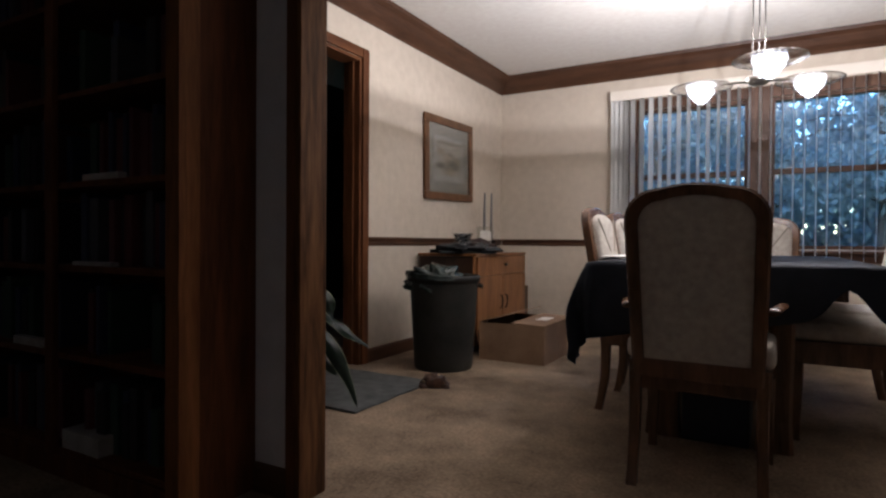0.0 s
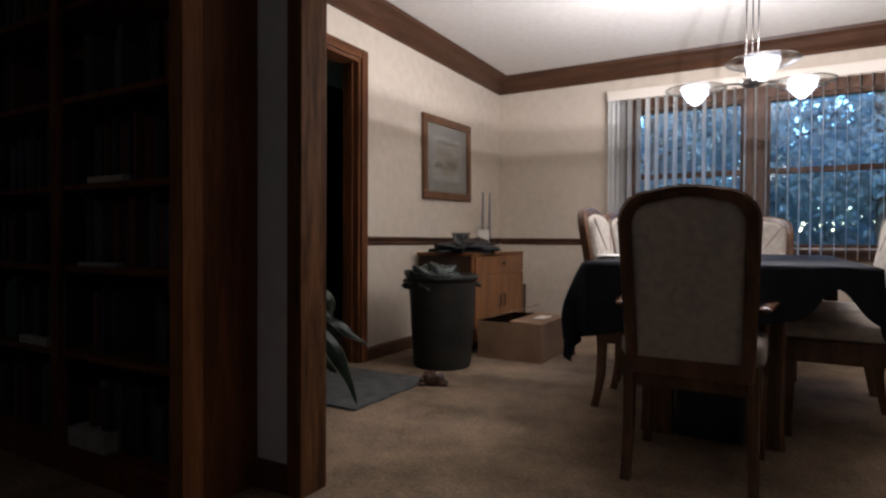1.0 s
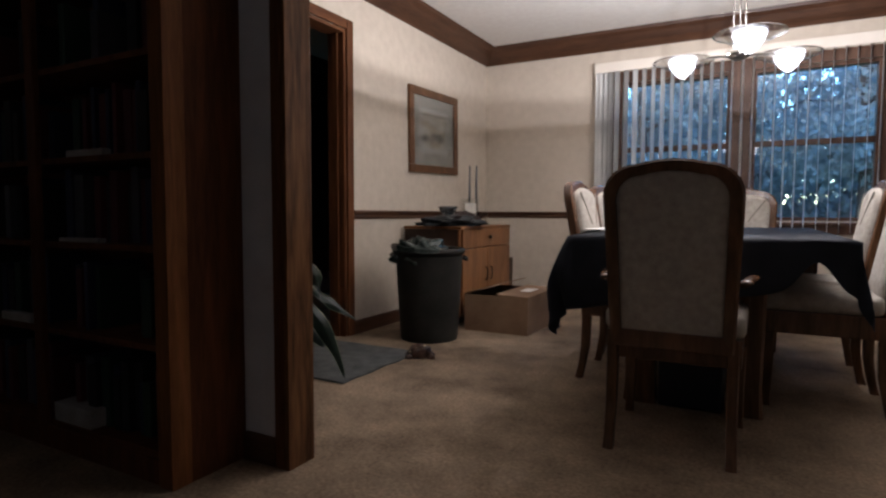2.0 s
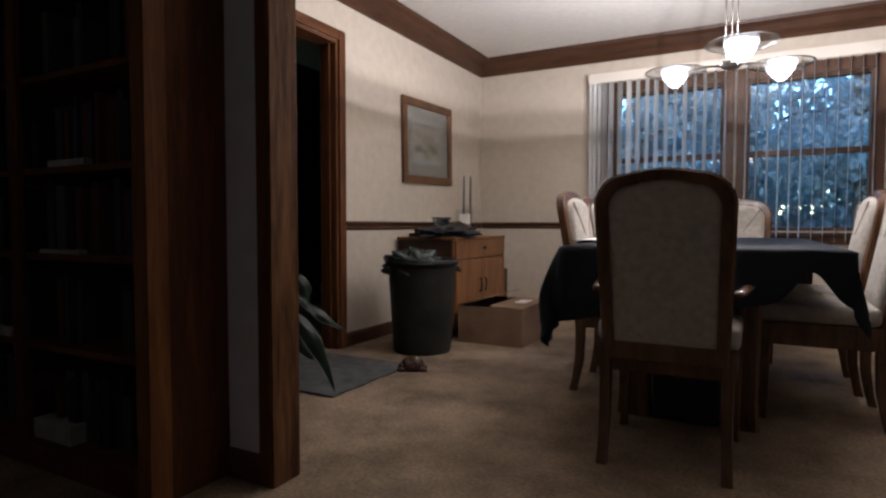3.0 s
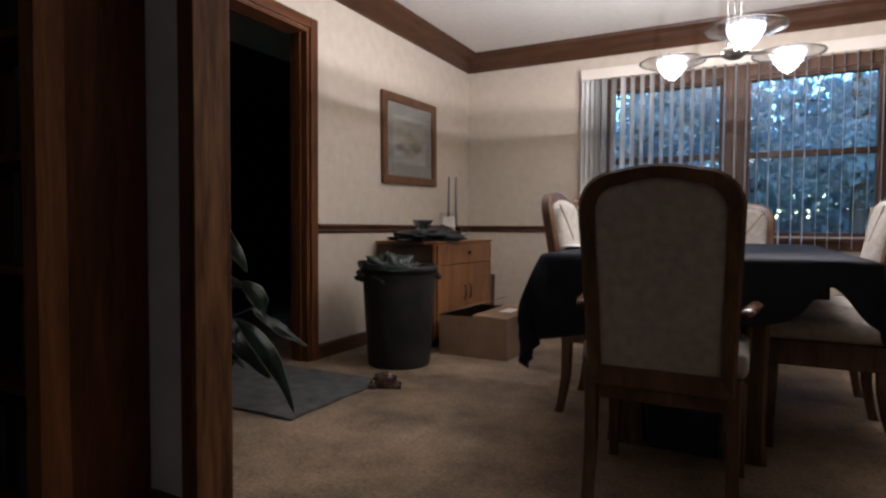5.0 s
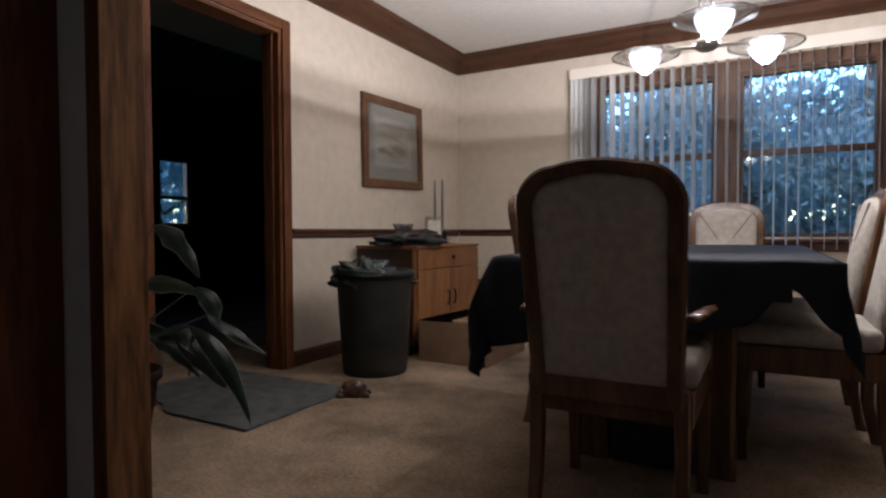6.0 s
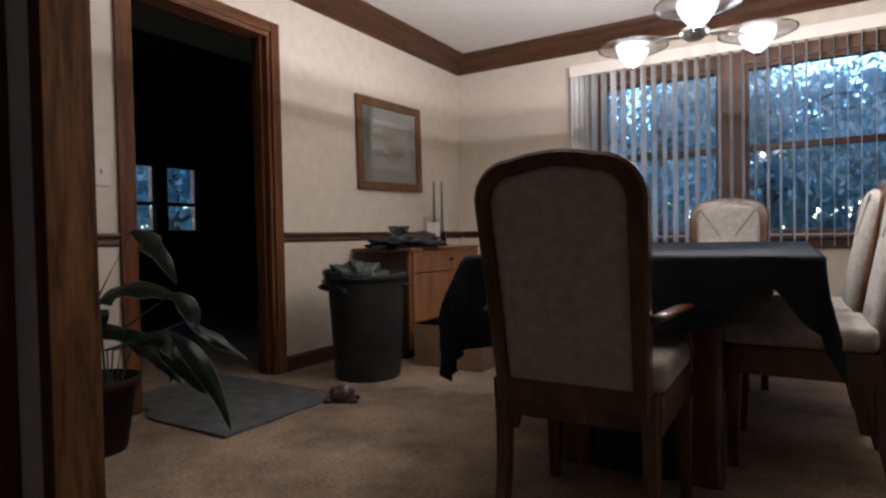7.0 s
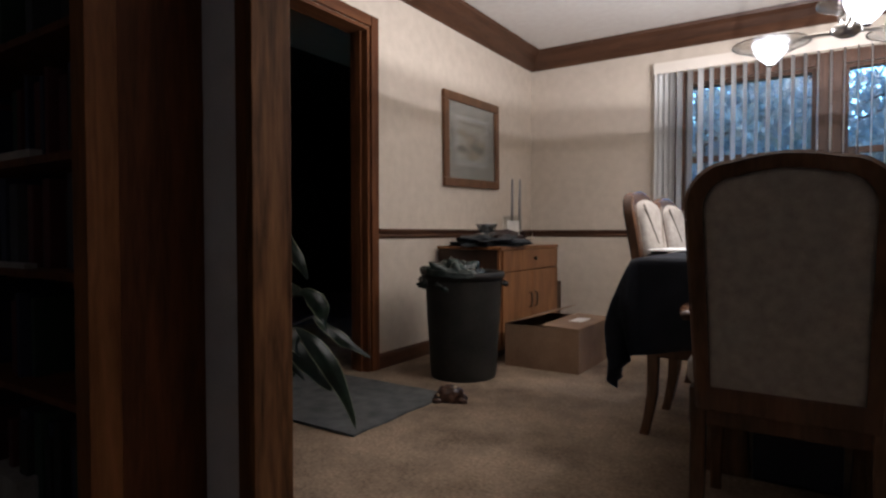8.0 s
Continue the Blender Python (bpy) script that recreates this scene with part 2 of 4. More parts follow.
def lathe(profile, n=32, bm=None, at=(0, 0, 0)):
    """Turn (radius, height) pairs round the z axis."""
    bm = bm or bmesh.new()
    rings = []
    for r, z in profile:
        if r < 1e-5:
            rings.append([bm.verts.new((at[0], at[1], at[2] + z))])
        else:
            rings.append([bm.verts.new((at[0] + r * math.cos(2 * math.pi * i / n), at[1] + r * math.sin(2 * math.pi * i / n), at[2] + z)) for i in range(n)])
    for a, b in zip(rings, rings[1:]):
        for i in range(n):
            j = (i + 1) % n
            if len(a) == 1 and len(b) == 1:
                continue
            if len(a) == 1:
                bm.faces.new((a[0], b[j], b[i]))
            elif len(b) == 1:
                bm.faces.new((a[i], a[j], b[0]))
            else:
                bm.faces.new((a[i], a[j], b[j], b[i]))
    return bm


def tube(points, radii, n=10, bm=None, flat=1.0):
    """A round bar along points; radii is one number or one a point."""
    bm = bm or bmesh.new()
    pts = [Vector(p) for p in points]
    radii = radii if isinstance(radii, (list, tuple)) else [radii] * len(pts)
    rings = []
    for i, p in enumerate(pts):
        d = (pts[min(i + 1, len(pts) - 1)] - pts[max(i - 1, 0)]).normalized()
        up = Vector((0, 0, 1)) if abs(d.z) < 0.9 else Vector((0, 1, 0))
        u = d.cross(up).normalized()
        v = u.cross(d).normalized()
        rings.append([bm.verts.new(p + radii[i] * (math.cos(2 * math.pi * k / n) * u + flat * math.sin(2 * math.pi * k / n) * v)) for k in range(n)])
    for a, b in zip(rings, rings[1:]):
        for k in range(n):
            bm.faces.new((a[k], a[(k + 1) % n], b[(k + 1) % n], b[k]))
    bm.faces.new(rings[0][::-1])
    bm.faces.new(rings[-1])
    return bm


def square_bar(points, sizes, bm=None, bevel=0.2):
    """A squared bar along points; sizes are (width, depth) a point; corners cut by bevel."""
    bm = bm or bmesh.new()
    rings = []
    for p, (w, d) in zip(points, sizes):
        c = bevel
        ring = []
        for sx, sy, o in ((1, 1, 0), (1, 1, 1), (-1, 1, 1), (-1, 1, 0), (-1, -1, 0), (-1, -1, 1), (1, -1, 1), (1, -1, 0)):
            ring.append(bm.verts.new((p[0] + sx * w / 2 * (1 - (c if o else 0)), p[1] + sy * d / 2 * (1 - (0 if o else c)), p[2])))
        rings.append(ring)
    for a, b in zip(rings, rings[1:]):
        for k in range(8):
            bm.faces.new((a[k], a[(k + 1) % 8], b[(k + 1) % 8], b[k]))
    bm.faces.new(rings[0][::-1])
    bm.faces.new(rings[-1])
    bmesh.ops.recalc_face_normals(bm, faces=bm.faces[:])
    return bm


def sweep(profile, path):
    """Sweep a closed (out, up) outline along straight runs given as (point, outward direction) pairs."""
    bm = bmesh.new()
    rings = [[bm.verts.new(Vector(p) + o * Vector(d) + Vector((0, 0, u))) for o, u in profile] for p, d in path]
    n = len(profile)
    for a, b in zip(rings, rings[1:]):
        for k in range(n):
            bm.faces.new((a[k], a[(k + 1) % n], b[(k + 1) % n], b[k]))
    bm.faces.new(rings[0])
    bm.faces.new(rings[-1][::-1])
    bmesh.ops.recalc_face_normals(bm, faces=bm.faces[:])
    return bm


# ---------------- the room's structure ----------------
CEIL = 2.40
# the east wall is never in view; pushed out to weaken its bounce light
RIGHT = 5.6
WALL_S, WALL_N = -3.924, -3.839
DOOR0, DOOR1, DOOR_H = -3.078, -2.232, 2.0
POST = 1.103

structure = "structure"
thing("floor", box(-1.6, RIGHT, -8.0, 0, -0.1, 0), CARPET, "beige-brown cut pile carpet with worn patches", "carpet", kind=structure)
thing("ceiling", box(-1.6, RIGHT + 0.15, -8.2, 0.15, CEIL, CEIL + 0.1), CEILING, "off-white lightly textured ceiling", "ceiling", kind=structure)

bm = box(-0.12, 0, WALL_N, DOOR0, 0, CEIL)
box(-0.12, 0, DOOR1, 0, 0, CEIL, bm=bm)
box(-0.12, 0, DOOR0, DOOR1, DOOR_H, CEIL, bm=bm)
thing("wall_west", bm, WALLPAPER, "beige textured wallpaper wall with a doorway", "wall", kind=structure)

WIN = ((1.305, 2.16), (2.318, 3.158))
WZ0, WZ1 = 0.77, 1.97
bm = box(-0.12, WIN[0][0], 0, 0.15, 0, CEIL)
box(WIN[1][1], RIGHT + 0.15, 0, 0.15, 0, CEIL, bm=bm)
box(WIN[0][1], WIN[1][0], 0, 0.15, WZ0, WZ1, bm=bm)
box(WIN[0][0], WIN[1][1], 0, 0.15, 0, WZ0, bm=bm)
box(WIN[0][0], WIN[1][1], 0, 0.15, WZ1, CEIL, bm=bm)
thing("wall_north", bm, WALLPAPER, "beige textured wallpaper wall with a wide window", "wall", kind=structure)
thing("wall_east", box(RIGHT, RIGHT + 0.15, -3.85, 0, 0, CEIL), WALLPAPER, "beige wallpaper wall out of view, set back for less bounce", "wall", kind=structure)
thing("wall_south_east", box(RIGHT, RIGHT + 0.15, -8.0, -3.85, 0, CEIL), BOUNCE_WALL, "pale blue-grey wall out of view, tinted to bounce light", "wall", kind=structure)

bm = box(-1.6, POST - 0.02, WALL_S, WALL_N, 0, CEIL)
thing("wall_divider", bm, GREY_WALL, "grey painted dividing wall beside a cased opening", "wall", kind=structure)
thing("wall_divider_header", box(POST - 0.02, RIGHT, WALL_S, WALL_N, 2.12, CEIL), GREY_WALL, "pale blue-grey wall out of view, tinted to bounce light above the cased opening", "wall", kind=structure)
thing("wall_south", box(-1.6, RIGHT, -8.15, -8.0, 0, CEIL), BOUNCE_WALL, "pale blue-grey wall out of view, tinted to bounce light", "wall", kind=structure)
thing("wall_south_west", box(-1.75, -1.6, -8.0, WALL_N, 0, CEIL), BOUNCE_WALL, "pale blue-grey wall out of view, tinted to bounce light", "wall", kind=structure)

# jamb and casings of the cased opening
thing("trim_opening_jamb", box(POST - 0.02, POST, WALL_S - 0.017, WALL_N + 0.017, 0, 2.12, 0.004), OAK, "honey oak jamb of a cased opening", "trim", kind=structure)
thing("trim_opening_casing_south", box(POST - 0.062, POST - 0.021, WALL_S - 0.016, WALL_S - 0.001, 0, 2.12, 0.004), CASING, "dark oak casing", "trim", kind=structure)
thing("trim_opening_casing_north", box(POST - 0.062, POST - 0.021, WALL_N + 0.001, WALL_N + 0.016, 0, 2.12, 0.004), CASING, "dark oak casing", "trim", kind=structure)
thing("trim_opening_head", box(POST, RIGHT - 0.01, WALL_S - 0.02, WALL_N + 0.02, 2.10, 2.119, 0.003), OAK, "honey oak head of a cased opening", "trim", kind=structure)

# crown moulding
crown = [(0.0, 0.0), (0.012, 0.0), (0.022, 0.014), (0.060, 0.052), (0.095, 0.100), (0.118, 0.116), (0.128, 0.122), (0.136, 0.146), (0.0, 0.146)]
thing("trim_crown_west", sweep(crown, [((0.0005, WALL_N, 2.253), (1, 0, 0)), ((0.0005, -0.0005, 2.253), (1, -1, 0))]), TRIM_Y, "dark stained wooden crown moulding", "crown moulding", kind=structure)
thing("trim_crown_north", sweep(crown, [((0.0005, -0.0005, 2.253), (1, -1, 0)), ((RIGHT, -0.0005, 2.253), (0, -1, 0))]), TRIM_X, "dark stained wooden crown moulding", "crown moulding", kind=structure)

# chair rail and baseboards
rail = [(0.001, 0.0), (0.010, 0.003), (0.014, 0.014), (0.012, 0.028), (0.020, 0.040), (0.024, 0.050), (0.020, 0.060), (0.001, 0.060)]
base = [(0.001, 0.0), (0.016, 0.0), (0.016, 0.075), (0.010, 0.088), (0.001, 0.092)]


def run(name, profile, p, q, out, z, material, label, category):
    thing(name, sweep(profile, [((*p, z), (*out, 0)), ((*q, z), (*out, 0))]), material, label, category, kind=structure)


BX_SIDE = 0.901
rail_label, base_label = "dark stained wooden chair rail", "dark stained wooden baseboard"
run("trim_rail_west", rail, (0, DOOR1 + 0.07), (0, -0.001), (1, 0), 0.779, TRIM_Y, rail_label, "chair rail")
run("trim_rail_west_2", rail, (0, WALL_N + 0.02), (0, DOOR0 - 0.07), (1, 0), 0.779, TRIM_Y, rail_label, "chair rail")
run("trim_rail_north", rail, (0.026, 0), (WIN[0][0] - 0.09, 0), (0, -1), 0.779, TRIM_X, rail_label, "chair rail")
run("trim_rail_north_2", rail, (WIN[1][1] + 0.09, 0), (RIGHT, 0), (0, -1), 0.779, TRIM_X, rail_label, "chair rail")
run("baseboard_west", base, (0, DOOR1 + 0.07), (0, -0.001), (1, 0), 0.0, TRIM_Y, base_label, "baseboard")
run("baseboard_west_2", base, (0, WALL_N + 0.02), (0, DOOR0 - 0.07), (1, 0), 0.0, TRIM_Y, base_label, "baseboard")
run("baseboard_north", base, (0.018, 0), (RIGHT, 0), (0, -1), 0.0, TRIM_X, base_label, "baseboard")
run("baseboard_divider", base, (BX_SIDE, WALL_S), (POST - 0.064, WALL_S), (0, -1), 0.0, TRIM_X, base_label, "baseboard")

# doorway: casing on the dining side, jambs through the wall
CW = 0.066
door = empty("door_1", "red oak casing of an open doorway into a dark room", "doorway", pose(0, 0, 0), kind=structure)
part("side_casing", box(0.001, 0.02, DOOR1 + 0.002, DOOR1 + CW, 0, DOOR_H + CW, 0.005), CASING, door)
part("side_casing", box(0.001, 0.02, DOOR0 - CW, DOOR0 - 0.002, 0, DOOR_H + CW, 0.005), CASING, door)
part("head_casing", box(0.001, 0.019, DOOR0 - 0.001, DOOR1 + 0.001, DOOR_H + 0.002, DOOR_H + CW, 0.005), CASING_Y, door)
part("jamb", box(-0.125, 0.004, DOOR1 - 0.02, DOOR1, 0, DOOR_H - 0.02), CASING, door)
part("jamb", box(-0.125, 0.004, DOOR0, DOOR0 + 0.02, 0, DOOR_H - 0.02), CASING, door)
part("head_jamb", box(-0.125, 0.004, DOOR0, DOOR1, DOOR_H - 0.02, DOOR_H), CASING_Y, door)
part("stop", box(-0.075, -0.04, DOOR1 - 0.033, DOOR1 - 0.02, 0, DOOR_H - 0.02), CASING, door)

# the room behind the doorway, its walls and ceiling blackened in colour to look unlit
FX = -3.4
thing("floor_far_room", box(FX, -0.0, -5.5, 1.2, -0.1, -0.006), FLOOR_WOOD, "dark reddish wooden floor", "floor", kind=structure)
thing("ceiling_far_room", box(FX - 0.12, -0.12, -5.5, 1.2, 2.402, 2.5), UNLIT_TONE, "far room ceiling, blackened to look unlit", "ceiling", kind=structure)
FW = ((-1.40, -0.79), (-0.665, -0.265))
FZ0, FZ1 = 0.90, 1.66
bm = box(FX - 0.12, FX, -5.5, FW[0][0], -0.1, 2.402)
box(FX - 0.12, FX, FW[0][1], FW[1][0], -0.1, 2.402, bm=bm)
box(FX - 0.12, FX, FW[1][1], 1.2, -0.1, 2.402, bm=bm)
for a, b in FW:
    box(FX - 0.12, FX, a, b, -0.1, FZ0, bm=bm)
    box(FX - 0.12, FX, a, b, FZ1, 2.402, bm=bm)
thing("wall_far_room", bm, UNLIT_TONE, "wall with two small windows, blackened to look unlit", "wall", kind=structure)
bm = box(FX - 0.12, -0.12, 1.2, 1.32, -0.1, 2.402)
thing("wall_far_room_north", bm, UNLIT_TONE, "far room wall, blackened to look unlit", "wall", kind=structure)
thing("wall_far_room_east", box(-0.12, 0.0, 0.151, 1.199, -0.1, 2.402), UNLIT_TONE, "far room wall, blackened to look unlit", "wall", kind=structure)
thing("wall_far_room_south", box(FX - 0.12, -1.76, -5.62, -5.5, -0.1, 2.402), UNLIT_TONE, "far room wall, blackened to look unlit", "wall", kind=structure)


def sash(name, axis, a, b, z0, z1, at, depth, width, label, rails=(0.5,)):
    """A wooden window with an upper and a lower pane, in a wall across y (axis x) or across x (axis y)."""
    w = empty(name, label, "window", pose(0, 0, 0), kind=structure)

    def bar(nm, u0, u1, v0, v1, d0, d1, material, parent, bev=0.003):
        if axis == "x":
            return part(nm, box(u0, u1, at + d0, at + d1, v0, v1, bev), material, parent)
        return part(nm, box(at - d1, at - d0, u0, u1, v0, v1, bev), material, parent)

    fr = bar("frame", a + 0.001, a + width, z0 + 0.001, z1 - 0.001, 0.0, depth, WIN_WOOD, w)
    bar("frame", b - width, b - 0.001, z0 + 0.001, z1 - 0.001, 0.0, depth, WIN_WOOD, w)
    bar("frame", a + width, b - width, z1 - width, z1 - 0.001, 0.0, depth, WIN_WOOD, w)
    bar("frame", a + width, b - width, z0 + 0.001, z0 + width, 0.0, depth, WIN_WOOD, w)
    cuts = [z0 + width] + [z0 + (z1 - z0) * r for r in rails] + [z1 - width]
    for c in cuts[1:-1]:
        bar("meeting_rail", a + width, b - width, c - 0.022, c + 0.022, 0.01, depth - 0.02, WIN_WOOD, w)
    for lo, hi in zip(cuts, cuts[1:]):
        g = bar("pane", a + width, b - width, lo + 0.015, hi - 0.015, depth * 0.45, depth * 0.45 + 0.005, GLASS, w, 0)
        g.visible_shadow = False
    return w


for i, (a, b) in enumerate(WIN):
    sash("window_%d" % (i + 1), "x", a, b, WZ0, WZ1, 0.03, 0.09, 0.028, "dark wooden double-hung window behind vertical blinds", (0.51,))
for i, (a, b) in enumerate(FW):
    sash("window_%d" % (i + 3), "y", a, b, FZ0, FZ1, FX - 0.02, 0.07, 0.03, "small wooden window in a dark room", (0.42,))

# dark casing round the dining-room window
wc = empty("trim_window_casing", "dark wooden casing round the window", "trim", pose(0, 0, 0), kind=structure)
C0, C1 = WIN[0][0], WIN[1][1]
part("side_casing", box(C0 - 0.085, C0 + 0.004, -0.02, -0.001, WZ0 - 0.01, WZ1 + 0.085, 0.004), WIN_WOOD, wc)
part("side_casing", box(C1 - 0.004, C1 + 0.085, -0.02, -0.001, WZ0 - 0.01, WZ1 + 0.085, 0.004), WIN_WOOD, wc)
part("centre_casing", box(WIN[0][1] - 0.006, WIN[1][0] + 0.006, -0.019, -0.001, WZ0, WZ1, 0.004), WIN_WOOD, wc)
part("head_casing", box(C0 + 0.004, C1 - 0.004, -0.019, -0.001, WZ1 - 0.004, WZ1 + 0.085, 0.004), WIN_WOOD, wc)
part("sill", box(C0 - 0.11, C1 + 0.11, -0.045, -0.001, WZ0 - 0.035, WZ0 - 0.011, 0.005), WIN_WOOD, wc)
part("apron", box(C0 - 0.085, C1 + 0.085, -0.018, -0.001, WZ0 - 0.10, WZ0 - 0.036, 0.004), WIN_WOOD, wc)

# ---------------- vertical blind ----------------
blind = empty("vertical_blind", "open off-white vertical blind with a white valance", "blind", pose(0, -0.07, 2.047))
part("valance", box(1.085 - 0.0, 3.45, -0.035, -0.027, 0.0, 0.085, 0.002), VALANCE, blind, "white vinyl valance")
part("valance_return", box(1.085, 1.093, -0.026, 0.06, 0.0, 0.085, 0.002), VALANCE, blind)
part("head_rail", box(1.10, 3.42, -0.016, 0.024, 0.015, 0.055, 0.003), VALANCE, blind)
vane_bm = bmesh.new()
n = 5
for k in range(n + 1):
    u = -0.0445 + 0.089 * k / n
    c = 0.004 * (1 - (2 * u / 0.089) ** 2)
    for z in (0.012, -1.36):
        vane_bm.verts.new((c, u, z))
vane_bm.verts.ensure_lookup_table()
for k in range(n):
    v = vane_bm.verts
    vane_bm.faces.new((v[2 * k], v[2 * k + 1], v[2 * k + 3], v[2 * k + 2]))
bmesh.ops.solidify(vane_bm, geom=vane_bm.faces[:], thickness=0.0012)
vane_mesh = mesh_from(vane_bm, "vane", VANE)
rng = random.Random(4)
vx = [1.11, 1.145, 1.185, 1.225] + [1.275 + 0.0745 * k for k in range(29)]
for x in vx:
    v = new("vane", vane_mesh)
    v.parent = blind
    v.matrix_basis = pose(x, 0.0, 0, 0, rng.uniform(-0.15, 0.15), -15 + 10 * min(1.0, max(0.0, (x - 1.3) / 1.6)) + rng.uniform(-3, 3))

# ---------------- chandelier ----------------
HUB = Vector((2.277, -2.085, 1.598))
lamp = empty("chandelier", "three-arm chandelier with smoky glass dishes, switched on", "chandelier", Matrix.Translation(HUB))
part("hub", lathe([(0, -0.03), (0.03, -0.028), (0.052, -0.012), (0.055, 0.004), (0.045, 0.016), (0.02, 0.022), (0, 0.022)], 28), BRASS, lamp, "brushed metal hub", True)
part("hub_collar", lathe([(0.014, 0.02), (0.022, 0.03), (0.022, 0.045), (0.014, 0.052), (0, 0.052)], 20), BRASS, lamp, "", True)
for k in range(3):
    a = radians(90 + 120 * k)
    part("rod", tube([(0.03 * math.cos(a), 0.03 * math.sin(a), 0.015), (0.03 * math.cos(a), 0.03 * math.sin(a), CEIL - HUB.z - 0.03)], 0.003, 8), DARK_METAL, lamp, "thin metal rod", True)
part("canopy", lathe([(0, -0.05), (0.03, -0.048), (0.062, -0.03), (0.07, -0.001), (0, -0.001)], 28, at=(0, 0, CEIL - HUB.z)), BRASS, lamp, "", True)
# three bands of one cup, each share tuned to shape light on walls and floor
BULB = glowing_bulb("lit_bulb", (1.0, 0.90, 0.78), BULB_GLOW, CUP_SHARE)
BULB_WAIST = glowing_bulb("lit_bulb_waist", (1.0, 0.90, 0.78), BULB_GLOW, WAIST_SHARE)
BULB_TIP = glowing_bulb("lit_bulb_tip", (1.0, 0.90, 0.78), BULB_GLOW, TIP_SHARE)
for k, ang in enumerate(DISH_ANGLES):
    a = radians(ang)
    d = Vector((math.cos(a), math.sin(a), 0))
    c = d * DISH_R + Vector((0, 0, DISH_Z))
    arm = [d * (0.045 + (DISH_R - 0.045) * s) + Vector((0, 0, -0.005 + (DISH_Z - 0.02) * s * s + 0.016 * math.sin(math.pi * s))) for s in [i / 10 for i in range(11)]]
    side = Vector((-d.y, d.x, 0)) * 0.011
    am = part("arm", tube([p + side for p in arm], 0.0055, 8), BRASS, lamp, "", True)
    part("arm", tube([p - side for p in arm], 0.0055, 8), BRASS, lamp, "", True)
    dish = part("dish", lathe([(0.066, -0.022), (0.08, -0.018), (0.10, -0.011), (0.124, 0.001), (0.144, 0.010), (0.146, 0.012), (0.143, 0.013), (0.122, 0.005), (0.10, -0.007), (0.08, -0.014), (0.066, -0.018)], 48, at=c), SMOKE, lamp, "smoky glass dish", True)
    part("rim", lathe([(0.143, 0.009), (0.148, 0.0105), (0.149, 0.013), (0.146, 0.0155), (0.141, 0.014), (0.143, 0.009)], 48, at=c), EDGE_GLASS, dish, "dark glass rim")
    part("socket", lathe([(0, -0.082), (0.012, -0.081), (0.015, -0.075), (0.012, -0.0705), (0, -0.0705)], 20, at=c), BRASS, lamp, "", True)
    bulb = part("bulb", lathe([(0.062, -0.012), (0.068, 0.002), (0.070, 0.021)], 32, at=c), BULB, lamp, "glowing frosted bulb shade", True)
    part("bulb_waist", lathe([(0.052, -0.028), (0.0575, -0.0205), (0.062, -0.012)], 32, at=c), BULB_WAIST, bulb, "", True)
    part("bulb_tip", lathe([(0, -0.072), (0.016, -0.068), (0.036, -0.05), (0.052, -0.028)], 32, at=c), BULB_TIP, bulb, "", True)
    light = new("bulb_light", bpy.data.lights.new("bulb_light", "POINT"))
    light.data.energy, light.data.shadow_soft_size, light.data.color = BULB_WATTS, 0.0018, (1.0, 0.82, 0.63)
    light.matrix_world = Matrix.Translation(HUB + c + Vector((0, 0, 0.014)))


# ---------------- dining chairs ----------------
def back_outline(w_bottom, w_top, z0, z1, r, n=10, crown=0.014):
    """Half-open arched outline in (x, z), from the bottom right round the top to the bottom left."""
    pts = [(w_bottom / 2, z0)]
    for i in range(n + 1):
        a = math.pi / 2 * i / n
        pts.append((w_top / 2 - r + r * math.cos(a), z1 - crown - r + r * math.sin(a)))
    m = len(pts)
    for i in range(1, 6):
        x = (w_top / 2 - r) * (1 - i / 6 * 2)
        pts.append((x, z1 - crown + crown * (1 - (x / max(w_top / 2 - r, 1e-4)) ** 2)))
    left = [(-x, z) for x, z in pts[:m]][::-1]
    return pts + left


def lean(z):
    """How far the back leans out at height z."""
    return -0.215 - 0.108 * max(0.0, (z - 0.36) / 0.62) ** 1.15


def arched_ring(outer, inner, y0, y1):
    bm = bmesh.new()
    rows = []
    for (xo, zo), (xi, zi) in zip(outer, inner):
        rows.append([bm.verts.new((xo, lean(zo) + y0 + 0.006, zo)), bm.verts.new((xo, lean(zo) + y1 - 0.006, zo)),
                     bm.verts.new(((xo * 4 + xi) / 5, lean(zo) + y1, (zo * 4 + zi) / 5)), bm.verts.new((xi, lean(zi) + y1, zi)),
                     bm.verts.new((xi, lean(zi) + y0, zi)), bm.verts.new(((xo * 4 + xi) / 5, lean(zo) + y0, (zo * 4 + zi) / 5))])
    for a, b in zip(rows, rows[1:]):
        for k in range(6):
            bm.faces.new((a[k], a[(k + 1) % 6], b[(k + 1) % 6], b[k]))
    bm.faces.new(rows[0])
    bm.faces.new(rows[-1][::-1])
    bmesh.ops.recalc_face_normals(bm, faces=bm.faces[:])
    return bm


